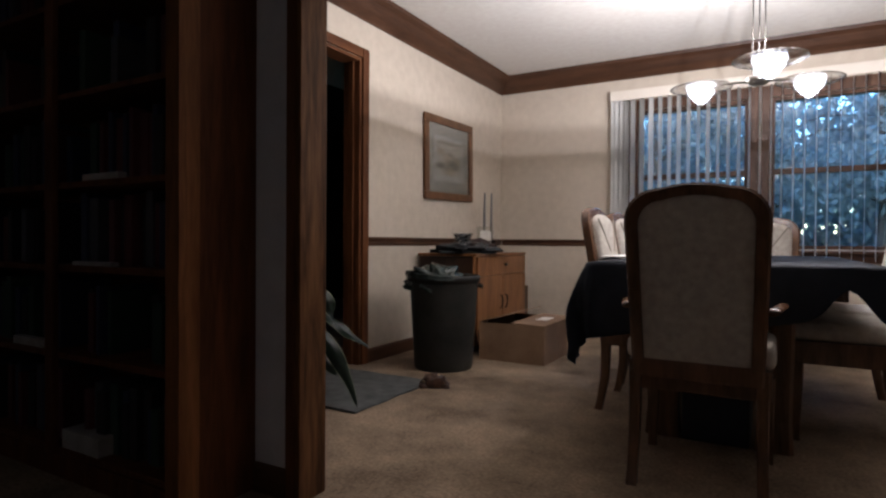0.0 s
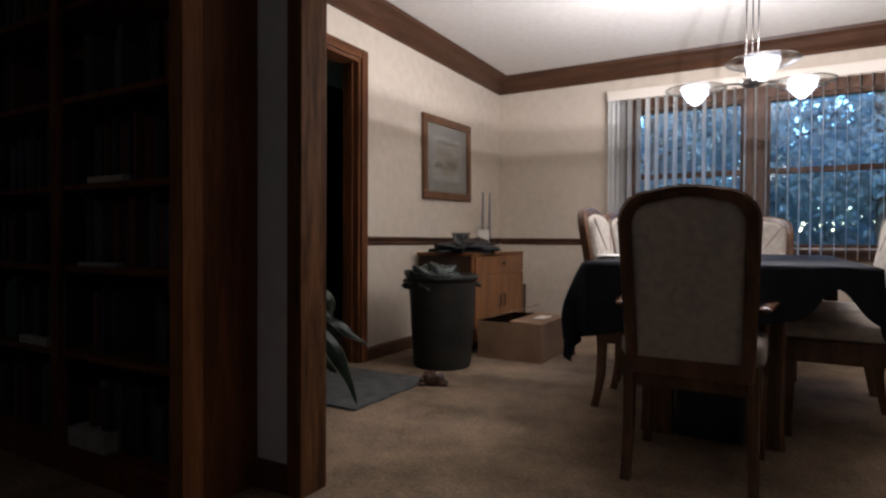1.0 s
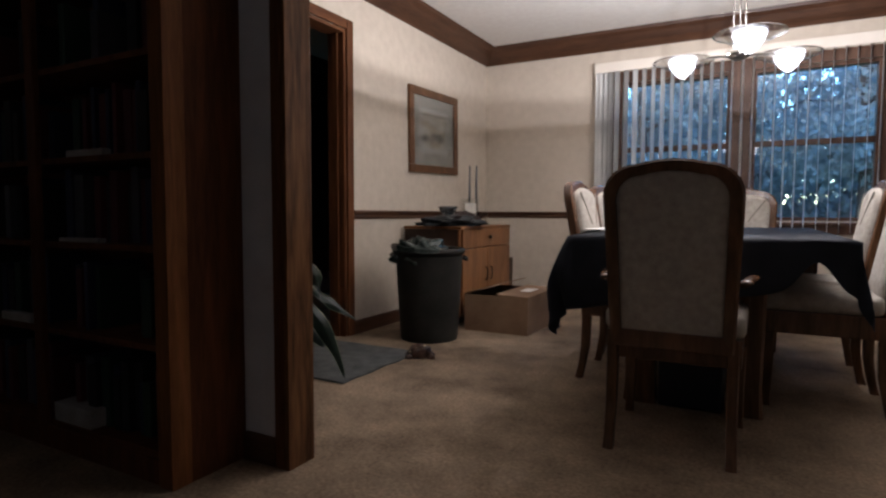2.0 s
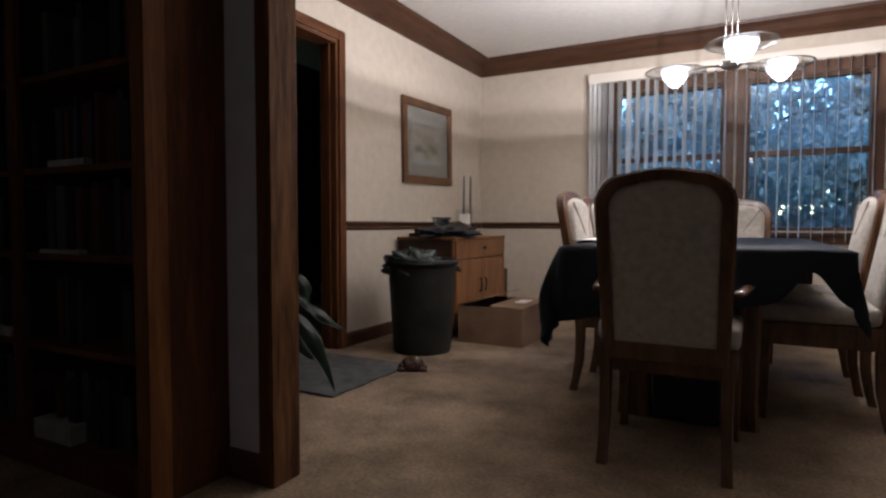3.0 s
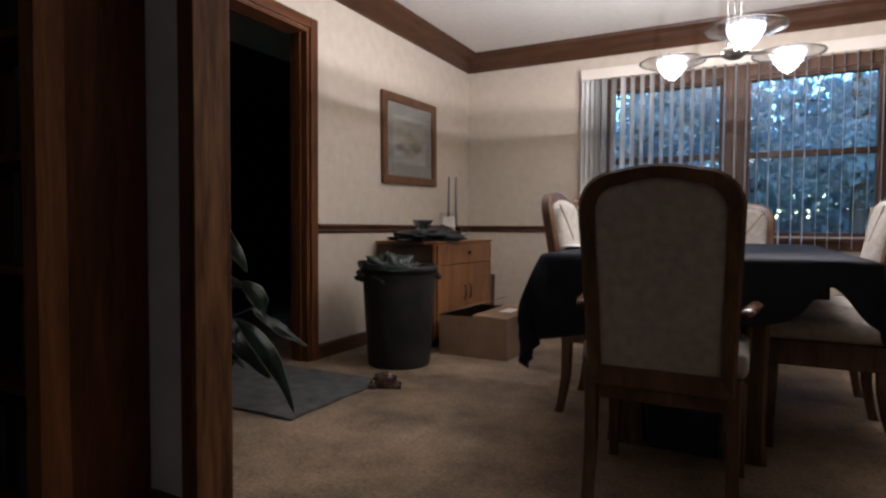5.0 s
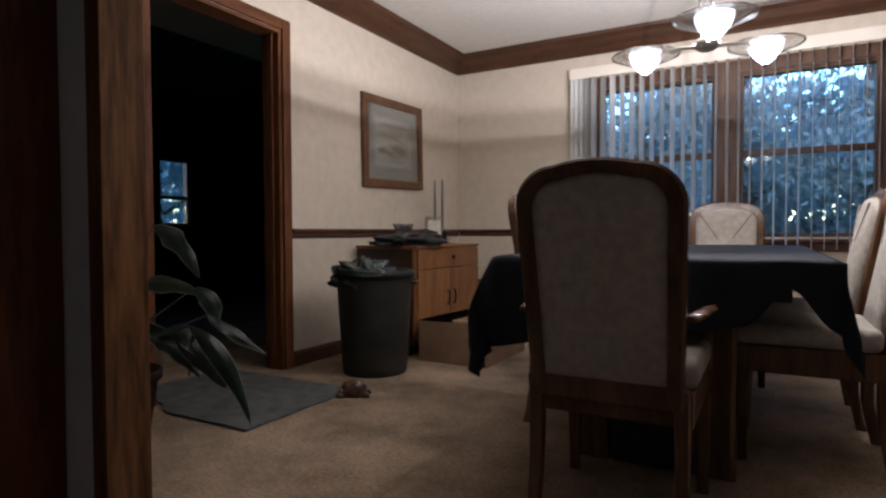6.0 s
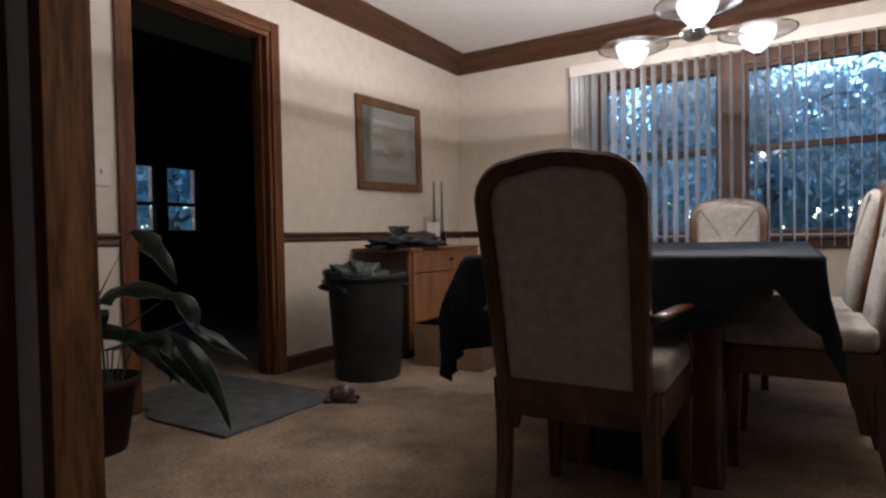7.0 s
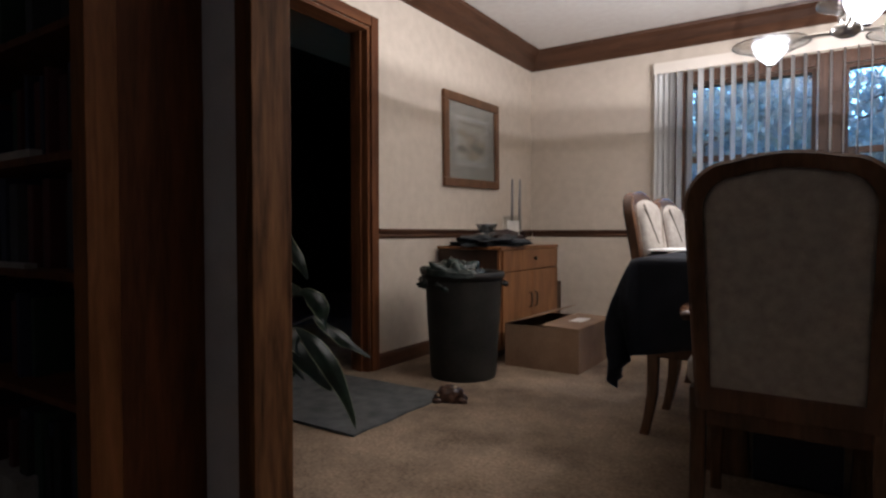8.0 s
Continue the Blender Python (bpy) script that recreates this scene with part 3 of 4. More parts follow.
def pillow_panel(outline, y0, y1):
    """An upholstered panel inside an arched outline, swelling to front or back."""
    bm = bmesh.new()
    cx, cz = 0.0, sum(z for _, z in outline) / len(outline)
    rings = []
    for s, bulge in ((1.0, 0.0), (0.985, 0.35), (0.95, 0.62), (0.85, 0.84), (0.6, 0.96), (0.3, 1.0)):
        rings.append([bm.verts.new((cx + (x - cx) * s, lean(cz + (z - cz) * s) + y0 + (y1 - y0) * bulge, cz + (z - cz) * s)) for x, z in outline])
    tip = bm.verts.new((cx, lean(cz) + y1, cz))
    n = len(outline)
    for a, b in zip(rings, rings[1:]):
        for k in range(n):
            bm.faces.new((a[k], a[(k + 1) % n], b[(k + 1) % n], b[k]))
    for k in range(n):
        bm.faces.new((rings[-1][k], rings[-1][(k + 1) % n], tip))
    bmesh.ops.recalc_face_normals(bm, faces=bm.faces[:])
    return bm


def dining_chair(m, arms, label, front_seams=True):
    ch = empty("dining_armchair" if arms else "dining_chair", label, "chair", m, "chairs round the dining table")
    outer = back_outline(0.388, 0.422, 0.365, 0.993, 0.105)
    inner = back_outline(0.315, 0.335, 0.425, 0.955, 0.075)
    part("back_frame", arched_ring(outer, inner, -0.022, 0.022), CHAIR_WOOD, ch, "arched oak back frame")
    part("lower_back_rail", box(-0.19, 0.19, -0.238, -0.196, 0.365, 0.43, 0.006), CHAIR_WOOD, ch)
    edge = back_outline(0.318, 0.338, 0.424, 0.957, 0.076)
    part("back_cover", pillow_panel(edge, -0.012, -0.021), FABRIC, ch, "grey-beige woven fabric on the back", True)
    bp = part("backrest", pillow_panel(edge, 0.012, 0.058), FABRIC, ch, "cream tufted upholstery with two seams", True)
    for s in (-1, 1):
        p = [(s * (0.15 - 0.11 * t), lean(0.93 - 0.16 * t) + 0.054 + 0.004 * t, 0.93 - 0.16 * t) for t in [i / 8 for i in range(9)]]
        part("seam", tube(p, 0.0042, 6), SEAM, bp)
    part("seat", box(-0.225, 0.225, -0.20, 0.235, 0.415, 0.492, 0.032, seg=4), FABRIC, ch, "cream upholstered seat", True)
    part("seat_frame", box(-0.215, 0.215, -0.205, 0.225, 0.318, 0.414, 0.006), CHAIR_WOOD, ch)
    for s in (-1, 1):
        part("leg", square_bar([(s * 0.20, 0.20, 0.32), (s * 0.20, 0.20, 0.28), (s * 0.203, 0.203, 0.03), (s * 0.203, 0.203, 0.0)], [(0.046, 0.046), (0.046, 0.046), (0.03, 0.03), (0.032, 0.032)]), CHAIR_WOOD, ch)
        part("leg", square_bar([(s * 0.189, -0.217, 0.42), (s * 0.19, -0.205, 0.30), (s * 0.191, -0.208, 0.16), (s * 0.193, -0.226, 0.05), (s * 0.194, -0.238, 0.0)], [(0.038, 0.042), (0.036, 0.044), (0.034, 0.04), (0.032, 0.034), (0.034, 0.036)]), CHAIR_WOOD, ch)
        if arms:
            arm_path = [(s * (0.212 + 0.03 * math.sin(math.pi * t * 0.9)), -0.25 + 0.42 * t, 0.60 + 0.012 * math.sin(math.pi * t) - 0.02 * t * t) for t in [i / 10 for i in range(11)]]
            part("armrest", tube(arm_path, [0.017] + [0.02] * 8 + [0.022, 0.016], 12, flat=0.5), CHAIR_WOOD, ch, "", True)
            part("arm_post", square_bar([(s * 0.212, 0.165, 0.40), (s * 0.214, 0.15, 0.48), (s * 0.222, 0.12, 0.595)], [(0.036, 0.04), (0.03, 0.034), (0.03, 0.036)]), CHAIR_WOOD, ch)
    return ch


CHAIR_LABEL = "oak dining chair with arched back and cream upholstery"
dining_chair(pose(2.139, -3.015, 0, 0, 0, 0), True, "oak dining armchair with arched back and cream upholstery")
side_chair = dining_chair(pose(1.855, -2.235, 0, 0, 0, -90), False, CHAIR_LABEL)
copy_thing(side_chair, pose(1.84, -1.68, 0, 0, 0, -92))
copy_thing(side_chair, pose(2.64, -2.245, 0, 0, 0, 90))
copy_thing(side_chair, pose(2.612, -1.69, 0, 0, 0, 90))
copy_thing(side_chair, pose(2.285, -1.13, 0, 0, 0, 180))

# ---------------- table and cloth ----------------
TX0, TX1, TY0, TY1, TZ = 1.735, 2.67, -3.02, -1.10, 0.735
table = empty("dining_table", "dark oak dining table under a dark cloth", "table", pose(0, 0, 0))
part("tabletop", box(TX0, TX1, TY0, TY1, TZ - 0.035, TZ - 0.006, 0.008), CHAIR_WOOD, table)
part("apron", box(TX0 + 0.10, TX1 - 0.10, TY0 + 0.10, TY1 - 0.10, TZ - 0.12, TZ - 0.036, 0.004), CHAIR_WOOD, table)
for sx in (1.95, 2.36):
    for sy in (TY0 + 0.38, TY1 - 0.3):
        part("leg", square_bar([(sx, sy, TZ - 0.121), (sx, sy, 0.5), (sx, sy, 0.12), (sx, sy, 0.0)], [(0.13, 0.10), (0.135, 0.09), (0.12, 0.08), (0.135, 0.095)]), CHAIR_WOOD, table)


def draped_cloth():
    """A cloth over the table: flat on top, falling over the edges, with folds and hanging corners."""
    bm = bmesh.new()
    over, step = 0.25, 0.0125
    us = np.arange(TX0 - 0.27, TX1 + 0.17 + 1e-6, step)
    vs = np.arange(TY0 - 0.25, TY1 + 0.22 + 1e-6, step)
    grid = []
    for u in us:
        row = []
        for v in vs:
            dx = min(0, u - TX0) + max(0, u - TX1)
            dy = min(0, v - TY0) + max(0, v - TY1)
            if dy < 0:
                # the cloth lies askew: long at the west corner, short at the east; drop and notch are shaped to fit the
                # camera's view and hide a seat that renders too bright
                ease = min(1.0, max(0.0, (u - TX0 + 0.05) / 0.85))
                dy *= 1.22 - 0.5 * ease - 0.4 * math.exp(-((u - 2.56) / 0.06) ** 2) + 0.22 * max(0.0, (u - TX1 + 0.06) / 0.23)
            d = math.hypot(dx, dy)
            cx, cy = min(max(u, TX0), TX1), min(max(v, TY0), TY1)
            wob = noise.noise(Vector((u * 5, v * 5, 0)))
            if d < 1e-6:
                row.append(bm.verts.new((u, v, TZ + 0.0025 + 0.0012 * wob)))
                continue
            nx, ny = dx / d, dy / d
            s = u if abs(dy) > abs(dx) else v
            corner = min(abs(dx), abs(dy)) / (over + 1e-6)
            out = 0.012 + 0.06 * d + (0.018 + 0.03 * corner) * (d / over) * math.sin(s * 21 + 2.5 * math.sin(s * 4.3)) * 0.6 + 0.12 * corner * d + (0.05 * math.sin(min(1.0, d / 0.32) * math.pi) if dx < 0 else 0.0)
            fall = d - 0.3 * (1 - math.exp(-d / 0.01)) * 0.01
            row.append(bm.verts.new((cx + nx * out, cy + ny * out, TZ + 0.002 - fall * (0.985 - 0.05 * wob))))
        grid.append(row)
    for i in range(len(us) - 1):
        for j in range(len(vs) - 1):
            bm.faces.new((grid[i][j], grid[i + 1][j], grid[i + 1][j + 1], grid[i][j + 1]))
    bmesh.ops.solidify(bm, geom=bm.faces[:], thickness=-0.0016)
    return bm


crate = empty("storage_crate", "dark navy storage crate under the dining table", "crate", pose(2.152, -2.49, 0))
part("body", box(-0.125, 0.125, -0.2, 0.2, 0, 0.27, 0.012), CLOTH_CRATE, crate)
part("lid", box(-0.132, 0.132, -0.207, 0.207, 0.2705, 0.298, 0.008), CLOTH_CRATE, crate)
thing("tablecloth", draped_cloth(), CLOTH, "dark navy tablecloth hanging over the dining table", "tablecloth", smooth=True)

# ---------------- cabinet by the wall ----------------
CY0, CY1, CXF, CH = -1.565, -0.615, 0.50, 0.725
cab = empty("cabinet", "low oak cabinet with one drawer above two doors", "cabinet", pose(0, 0, 0))
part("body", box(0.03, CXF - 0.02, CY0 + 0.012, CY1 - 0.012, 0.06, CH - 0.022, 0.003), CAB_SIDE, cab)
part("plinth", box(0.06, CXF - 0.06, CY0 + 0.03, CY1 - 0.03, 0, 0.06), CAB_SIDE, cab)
part("top", box(0.026, CXF + 0.012, CY0, CY1, CH - 0.021, CH, 0.005), CAB_WOOD, cab)
part("face_frame", box(CXF - 0.0195, CXF - 0.004, CY0 + 0.012, CY1 - 0.012, 0.06, CH - 0.022, 0.002), CAB_WOOD, cab)
dr = part("drawer", box(CXF - 0.0035, CXF + 0.012, CY0 + 0.035, CY1 - 0.014, 0.562, CH - 0.026, 0.004), CAB_WOOD, cab)
part("knob", tube([(CXF + 0.012, -1.06, 0.636), (CXF + 0.022, -1.06, 0.636), (CXF + 0.03, -1.06, 0.636), (CXF + 0.036, -1.06, 0.636)], [0.008, 0.009, 0.016, 0.011], 14), DARK_METAL, dr, "dark round knob", True)
mid = (CY0 + CY1) / 2
for a, b, hy in ((CY0 + 0.035, mid - 0.002, mid - 0.045), (mid + 0.002, CY1 - 0.014, mid + 0.045)):
    d = part("door", box(CXF - 0.0035, CXF + 0.012, a, b, 0.085, 0.556, 0.004), CAB_WOOD, cab)
    part("handle", tube([(CXF + 0.013, hy, 0.30), (CXF + 0.03, hy, 0.305), (CXF + 0.034, hy, 0.35), (CXF + 0.03, hy, 0.395), (CXF + 0.013, hy, 0.40)], 0.0055, 8), DARK_METAL, d, "dark bar handle", True)

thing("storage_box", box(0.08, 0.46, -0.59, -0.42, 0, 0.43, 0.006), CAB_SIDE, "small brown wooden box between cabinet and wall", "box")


def crumpled(cx, cy, cz, rx, ry, rz, seed, rough=0.35, flat_bottom=True):
    """A crumpled heap: a squashed ball pushed in and out by noise, flat where it rests."""
    bm = bmesh.new()
    bmesh.ops.create_icosphere(bm, subdivisions=4, radius=1)
    for v in bm.verts:
        p = v.co.copy()
        k = 1 + rough * noise.noise(p * 2.1 + Vector((seed, 0, 0))) + rough * 0.6 * noise.noise(p * 5.3 + Vector((0, seed, 0))) - rough * 0.25 * abs(noise.noise(p * 9 + Vector((0, 0, seed))))
        q = p * k
        z = q.z * rz
        if flat_bottom:
            z = max(z, -0.25 * rz)
        v.co = Vector((cx + q.x * rx, cy + q.y * ry, cz + z + (0.25 * rz if flat_bottom else 0)))
    return bm


thing("folded_garment", crumpled(0.29, -1.33, CH + 0.001, 0.24, 0.29, 0.06, 3.0, rough=0.5), BLACK_CLOTH, "crumpled black garment lying on the cabinet", "garment", smooth=True)
thing("folded_garment", crumpled(0.31, -1.18, CH + 0.035, 0.17, 0.19, 0.055, 8.0, rough=0.5), BROWN_CLOTH, "dark brown garment crumpled over a black one", "garment", smooth=True)
thing("glass_bowl", lathe([(0, 0), (0.035, 0.0), (0.04, 0.006), (0.02, 0.014), (0.05, 0.04), (0.075, 0.09), (0.072, 0.092), (0.046, 0.045), (0.0, 0.022)], 28, at=(0.35, -1.46, CH + 0.055)), CRYSTAL, "clear glass bowl on a black garment", "bowl", smooth=True)
ph = empty("photo_frame", "small clear photo frame on the cabinet", "photo frame", pose(0.25, -0.87, CH + 0.001, 0, 0, 62))
part("glass_plate", box(-0.085, 0.085, -0.004, 0.004, 0.0, 0.215, 0.002), CRYSTAL, ph)
part("photo", box(-0.055, 0.055, -0.0055, -0.0045, 0.02, 0.18), PRINT_PAPER, ph, "pale photograph")
for y in (-0.72, -0.66):
    hold = empty("candle_holder", "clear glass candlestick with a tall grey taper", "candle holder", pose(0.17 + (y + 0.72) * 0.6, y, CH + 0.001), "candlesticks on the cabinet")
    part("glass_stand", lathe([(0, 0), (0.042, 0.0), (0.044, 0.008), (0.016, 0.018), (0.013, 0.05), (0.032, 0.075), (0.036, 0.10), (0.03, 0.112), (0.014, 0.115), (0.012, 0.14), (0, 0.14)], 24), CRYSTAL, hold, "", True)
    part("taper", tube([(0, 0, 0.118), (0.0, 0, 0.30), (0.001, 0, 0.50), (0.001, 0, 0.512)], [0.0115, 0.011, 0.008, 0.003], 12), TAPER, hold, "grey wax taper", True)

# ---------------- waste bin ----------------
binx, biny = 0.50, -2.00
b = empty("waste_bin", "tall grey plastic waste bin with a dark bag", "waste bin", pose(binx, biny, 0))
bin_mesh = lathe([(0, 0.004), (0.17, 0.004), (0.182, 0.0), (0.186, 0.012), (0.190, 0.05), (0.205, 0.30), (0.219, 0.545), (0.221, 0.555), (0.232, 0.56), (0.236, 0.578), (0.232, 0.595), (0.222, 0.597), (0.215, 0.58), (0.200, 0.30), (0.182, 0.03), (0, 0.03)], 56)
part("body", bin_mesh, BIN, b, "", True)
for a in (25, 205):
    ca, sa = math.cos(radians(a)), math.sin(radians(a))
    part("handle", tube([(0.222 * ca - 0.06 * sa, 0.222 * sa + 0.06 * ca, 0.535), (0.245 * ca - 0.05 * sa, 0.245 * sa + 0.05 * ca, 0.525), (0.245 * ca + 0.05 * sa, 0.245 * sa - 0.05 * ca, 0.525), (0.222 * ca + 0.06 * sa, 0.222 * sa - 0.06 * ca, 0.535)], 0.011, 8), BIN, b, "", True)
bag = crumpled(-0.035, -0.05, 0.55, 0.15, 0.13, 0.105, 7.0, rough=0.75, flat_bottom=False)
part("bag", bag, BAG, b, "crumpled dark plastic bag", True)
lip = bmesh.new()
rows = []
span = [radians(150 + 165 * i / 60) for i in range(61)]
for r, z in ((0.205, 0.52), (0.213, 0.585), (0.220, 0.601), (0.234, 0.603), (0.242, 0.592), (0.243, 0.578)):
    row = []
    for i, a in enumerate(span):
        k = noise.noise(Vector((math.cos(a) * 5, math.sin(a) * 5, z * 9)))
        full = math.sin(math.pi * i / 60) ** 0.5
        rr, zz = r + 0.006 * k + 0.010 * full * (z > 0.59), z + 0.009 * k + 0.014 * full * (z > 0.58) - 0.006 * (1 - full)
        row.append(lip.verts.new((rr * math.cos(a), rr * math.sin(a), zz)))
    rows.append(row)
for p, q in zip(rows, rows[1:]):
    for i in range(60):
        lip.faces.new((p[i], p[i + 1], q[i + 1], q[i]))
bmesh.ops.solidify(lip, geom=lip.faces[:], thickness=0.001)
part("bag_rim", lip, BAG, b, "dark bag folded over the rim", True)

# ---------------- cardboard box ----------------
carton = empty("cardboard_box", "brown cardboard box with one flap up", "box", pose(0.82, -1.335, 0))
hx, hy, hz = 0.235, 0.31, 0.255
part("side", box(-hx, hx, -hy, -hy + 0.006, 0, hz), CARD, carton)
part("side", box(-hx, hx, hy - 0.006, hy, 0, hz), CARD, carton)
part("side", box(-hx, -hx + 0.006, -hy + 0.007, hy - 0.007, 0, hz), CARD, carton)
part("side", box(hx - 0.006, hx, -hy + 0.007, hy - 0.007, 0, hz), CARD, carton)
part("bottom", box(-hx + 0.007, hx - 0.007, -hy + 0.007, hy - 0.007, 0.002, 0.008), CARD, carton)


def flap(x0, x1, y0, y1, hinge, axis, deg):
    bm = box(x0, x1, y0, y1, hz, hz + 0.005)
    bmesh.ops.rotate(bm, cent=hinge, matrix=Matrix.Rotation(radians(deg), 3, axis), verts=bm.verts)
    return bm


part("flap", flap(0.0, hx, -hy, hy, (hx, 0, hz), "Y", 2), CARD, carton)
part("flap", flap(-hx, -0.002, -hy, hy, (-hx, 0, hz), "Y", -16), CARD, carton)
part("paper_label", box(0.03, 0.16, -0.06, 0.12, hz + 0.0095, hz + 0.0105), PAPER, carton, "white paper label")

# ---------------- mat and toy on the carpet ----------------
bm = bmesh.new()
nx_, ny_ = 30, 30
grid = []
for i in range(nx_ + 1):
    row = []
    for j in range(ny_ + 1):
        s, t = i / nx_, j / ny_
        x = -0.30 + 0.965 * s + 0.02 * noise.noise(Vector((t * 3, 0, 1)))
        y0 = -3.045 - 0.07 * min(1, max(0, (x - 0.03) / 0.1))
        y = y0 + (-2.40 - y0) * t + 0.006 * noise.noise(Vector((s * 4, 2, 0)))
        row.append(bm.verts.new((x, y, 0.011 + 0.004 * noise.noise(Vector((x * 6, y * 6, 0))))))
    grid.append(row)
for i in range(nx_):
    for j in range(ny_):
        bm.faces.new((grid[i][j], grid[i + 1][j], grid[i + 1][j + 1], grid[i][j + 1]))
ext = bmesh.ops.extrude_face_region(bm, geom=bm.faces[:])
bmesh.ops.translate(bm, vec=(0, 0, -0.0085), verts=[v for v in ext["geom"] if isinstance(v, bmesh.types.BMVert)])
bmesh.ops.recalc_face_normals(bm, faces=bm.faces[:])
thing("door_mat", bm, RUG, "grey-blue woven mat before the doorway", "mat", smooth=False)

# ---------------- picture on the wall ----------------
pw, phh = 0.80, 0.665
pic = empty("framed_picture", "framed landscape print with grey-blue mats", "picture", pose(0.004, -1.07, 1.482, 1.4, 0, 0))
fw, ft = 0.062, 0.026


def bar_y(name, y0, y1, z0, z1):
    part(name, box(0.0, ft, y0, y1, z0, z1, 0.006), FRAME_WOOD, pic)


bar_y("frame_bar", -pw / 2, pw / 2, phh / 2 - fw, phh / 2)
bar_y("frame_bar", -pw / 2, pw / 2, -phh / 2, -phh / 2 + fw)
bar_y("frame_bar", -pw / 2, -pw / 2 + fw, -phh / 2 + fw, phh / 2 - fw)
bar_y("frame_bar", pw / 2 - fw, pw / 2, -phh / 2 + fw, phh / 2 - fw)
part("mat_board", box(0.002, 0.008, -pw / 2 + fw, pw / 2 - fw, -phh / 2 + fw, phh / 2 - fw), MAT_BLUE, pic, "grey-blue mat board")
part("inner_mat", box(0.0085, 0.011, -0.24, 0.24, -0.175, 0.185), MAT_INNER, pic)
pr = part("print", box(0.0115, 0.013, -0.20, 0.20, -0.13, 0.15), PRINT_PAPER, pic, "pale landscape print")
part("print_line", box(0.0132, 0.0138, -0.20, 0.20, 0.128, 0.14), PRINT_DARK, pr)
part("print_line", box(0.0132, 0.0138, 0.186, 0.196, -0.12, 0.127), PRINT_DARK, pr)
rng = random.Random(11)
for k in range(16):
    y, z = rng.uniform(-0.17, 0.13), rng.uniform(-0.11, 0.06)
    bm = bmesh.new()
    nn = 14
    cvs = [bm.verts.new((0.0133 + k * 0.00002, y + (0.05 + 0.03 * rng.random()) * math.cos(2 * math.pi * i / nn) * (1 + 0.3 * rng.random()), z + 0.022 * math.sin(2 * math.pi * i / nn) * (1 + 0.4 * rng.random()))) for i in range(nn)]
    bm.faces.new(cvs)
    part("print_patch", bm, PRINT_DARK if k % 2 else PRINT_SAND, pr)
glass_bm = box(0.0145, 0.016, -pw / 2 + fw, pw / 2 - fw, -phh / 2 + fw, phh / 2 - fw)
part("picture_glass", glass_bm, GLASS, pic)

# light switch beside the doorway
sw = empty("light_switch", "cream light switch on the wallpaper", "light switch", pose(0, -3.215, 1.11))
part("plate", box(0.0005, 0.007, -0.037, 0.037, -0.06, 0.06, 0.002), SWITCH, sw)
part("toggle", box(0.007, 0.02, -0.005, 0.005, -0.006, 0.014, 0.002), SWITCH, sw)


# ---------------- potted plant ----------------
PX, PY = 0.33, -3.44
plant = empty("potted_plant", "large-leaved potted plant with cream-edged dark leaves", "plant", pose(PX, PY, 0))
part("pot", lathe([(0, 0.0), (0.10, 0.0), (0.105, 0.012), (0.14, 0.24), (0.155, 0.245), (0.157, 0.28), (0.145, 0.285), (0.135, 0.24), (0, 0.24)], 40), POT, plant, "dark brown clay pot", True)
part("soil", lathe([(0, 0.252), (0.08, 0.25), (0.136, 0.244)], 24), SOIL, plant)


def leaf(p0, p1, p2, width, twist=0.0, curl=0.3):
    """A broad leaf along a bent line, folded at its rib, with a wavy pale margin."""
    bm = bmesh.new()
    n, w = 20, 9
    p0, p1, p2 = Vector(p0), Vector(p1), Vector(p2)
    grid = []
    for i in range(n + 1):
        t = i / n
        p = (1 - t) ** 2 * p0 + 2 * t * (1 - t) * p1 + t * t * p2
        tang = ((1 - t) * (p1 - p0) + t * (p2 - p1)).normalized()
        side = tang.cross(Vector((0, 0, 1))).normalized()
        side.rotate(Matrix.Rotation(radians(twist), 3, tang))
        nor = side.cross(tang).normalized()
        half = width / 2 * min(1, t / 0.3 + 0.04) ** 0.7 * max(0.0, 1 - t ** 2.6) ** 0.8 * (1 + 0.3 * noise.noise(Vector((t * 4, p0.x * 7, p0.z * 5)))) + 0.0015
        row = []
        for j in range(-w, w + 1):
            q = j / w
            edge = (0.26 * math.sin(t * 15 + (2 if j > 0 else 0)) + 0.22 * noise.noise(Vector((t * 5, p0.x * 9, q)))) * q * q
            row.append(bm.verts.new(p + side * q * half + nor * half * (-curl * abs(q) ** 1.3 + edge)))
        grid.append(row)
    for i in range(n):
        for j in range(2 * w):
            f = bm.faces.new((grid[i][j], grid[i + 1][j], grid[i + 1][j + 1], grid[i][j + 1]))
            f.material_index = 1 if j in (0, 2 * w - 1) else 0
    bmesh.ops.solidify(bm, geom=bm.faces[:], thickness=0.0012)
    return bm


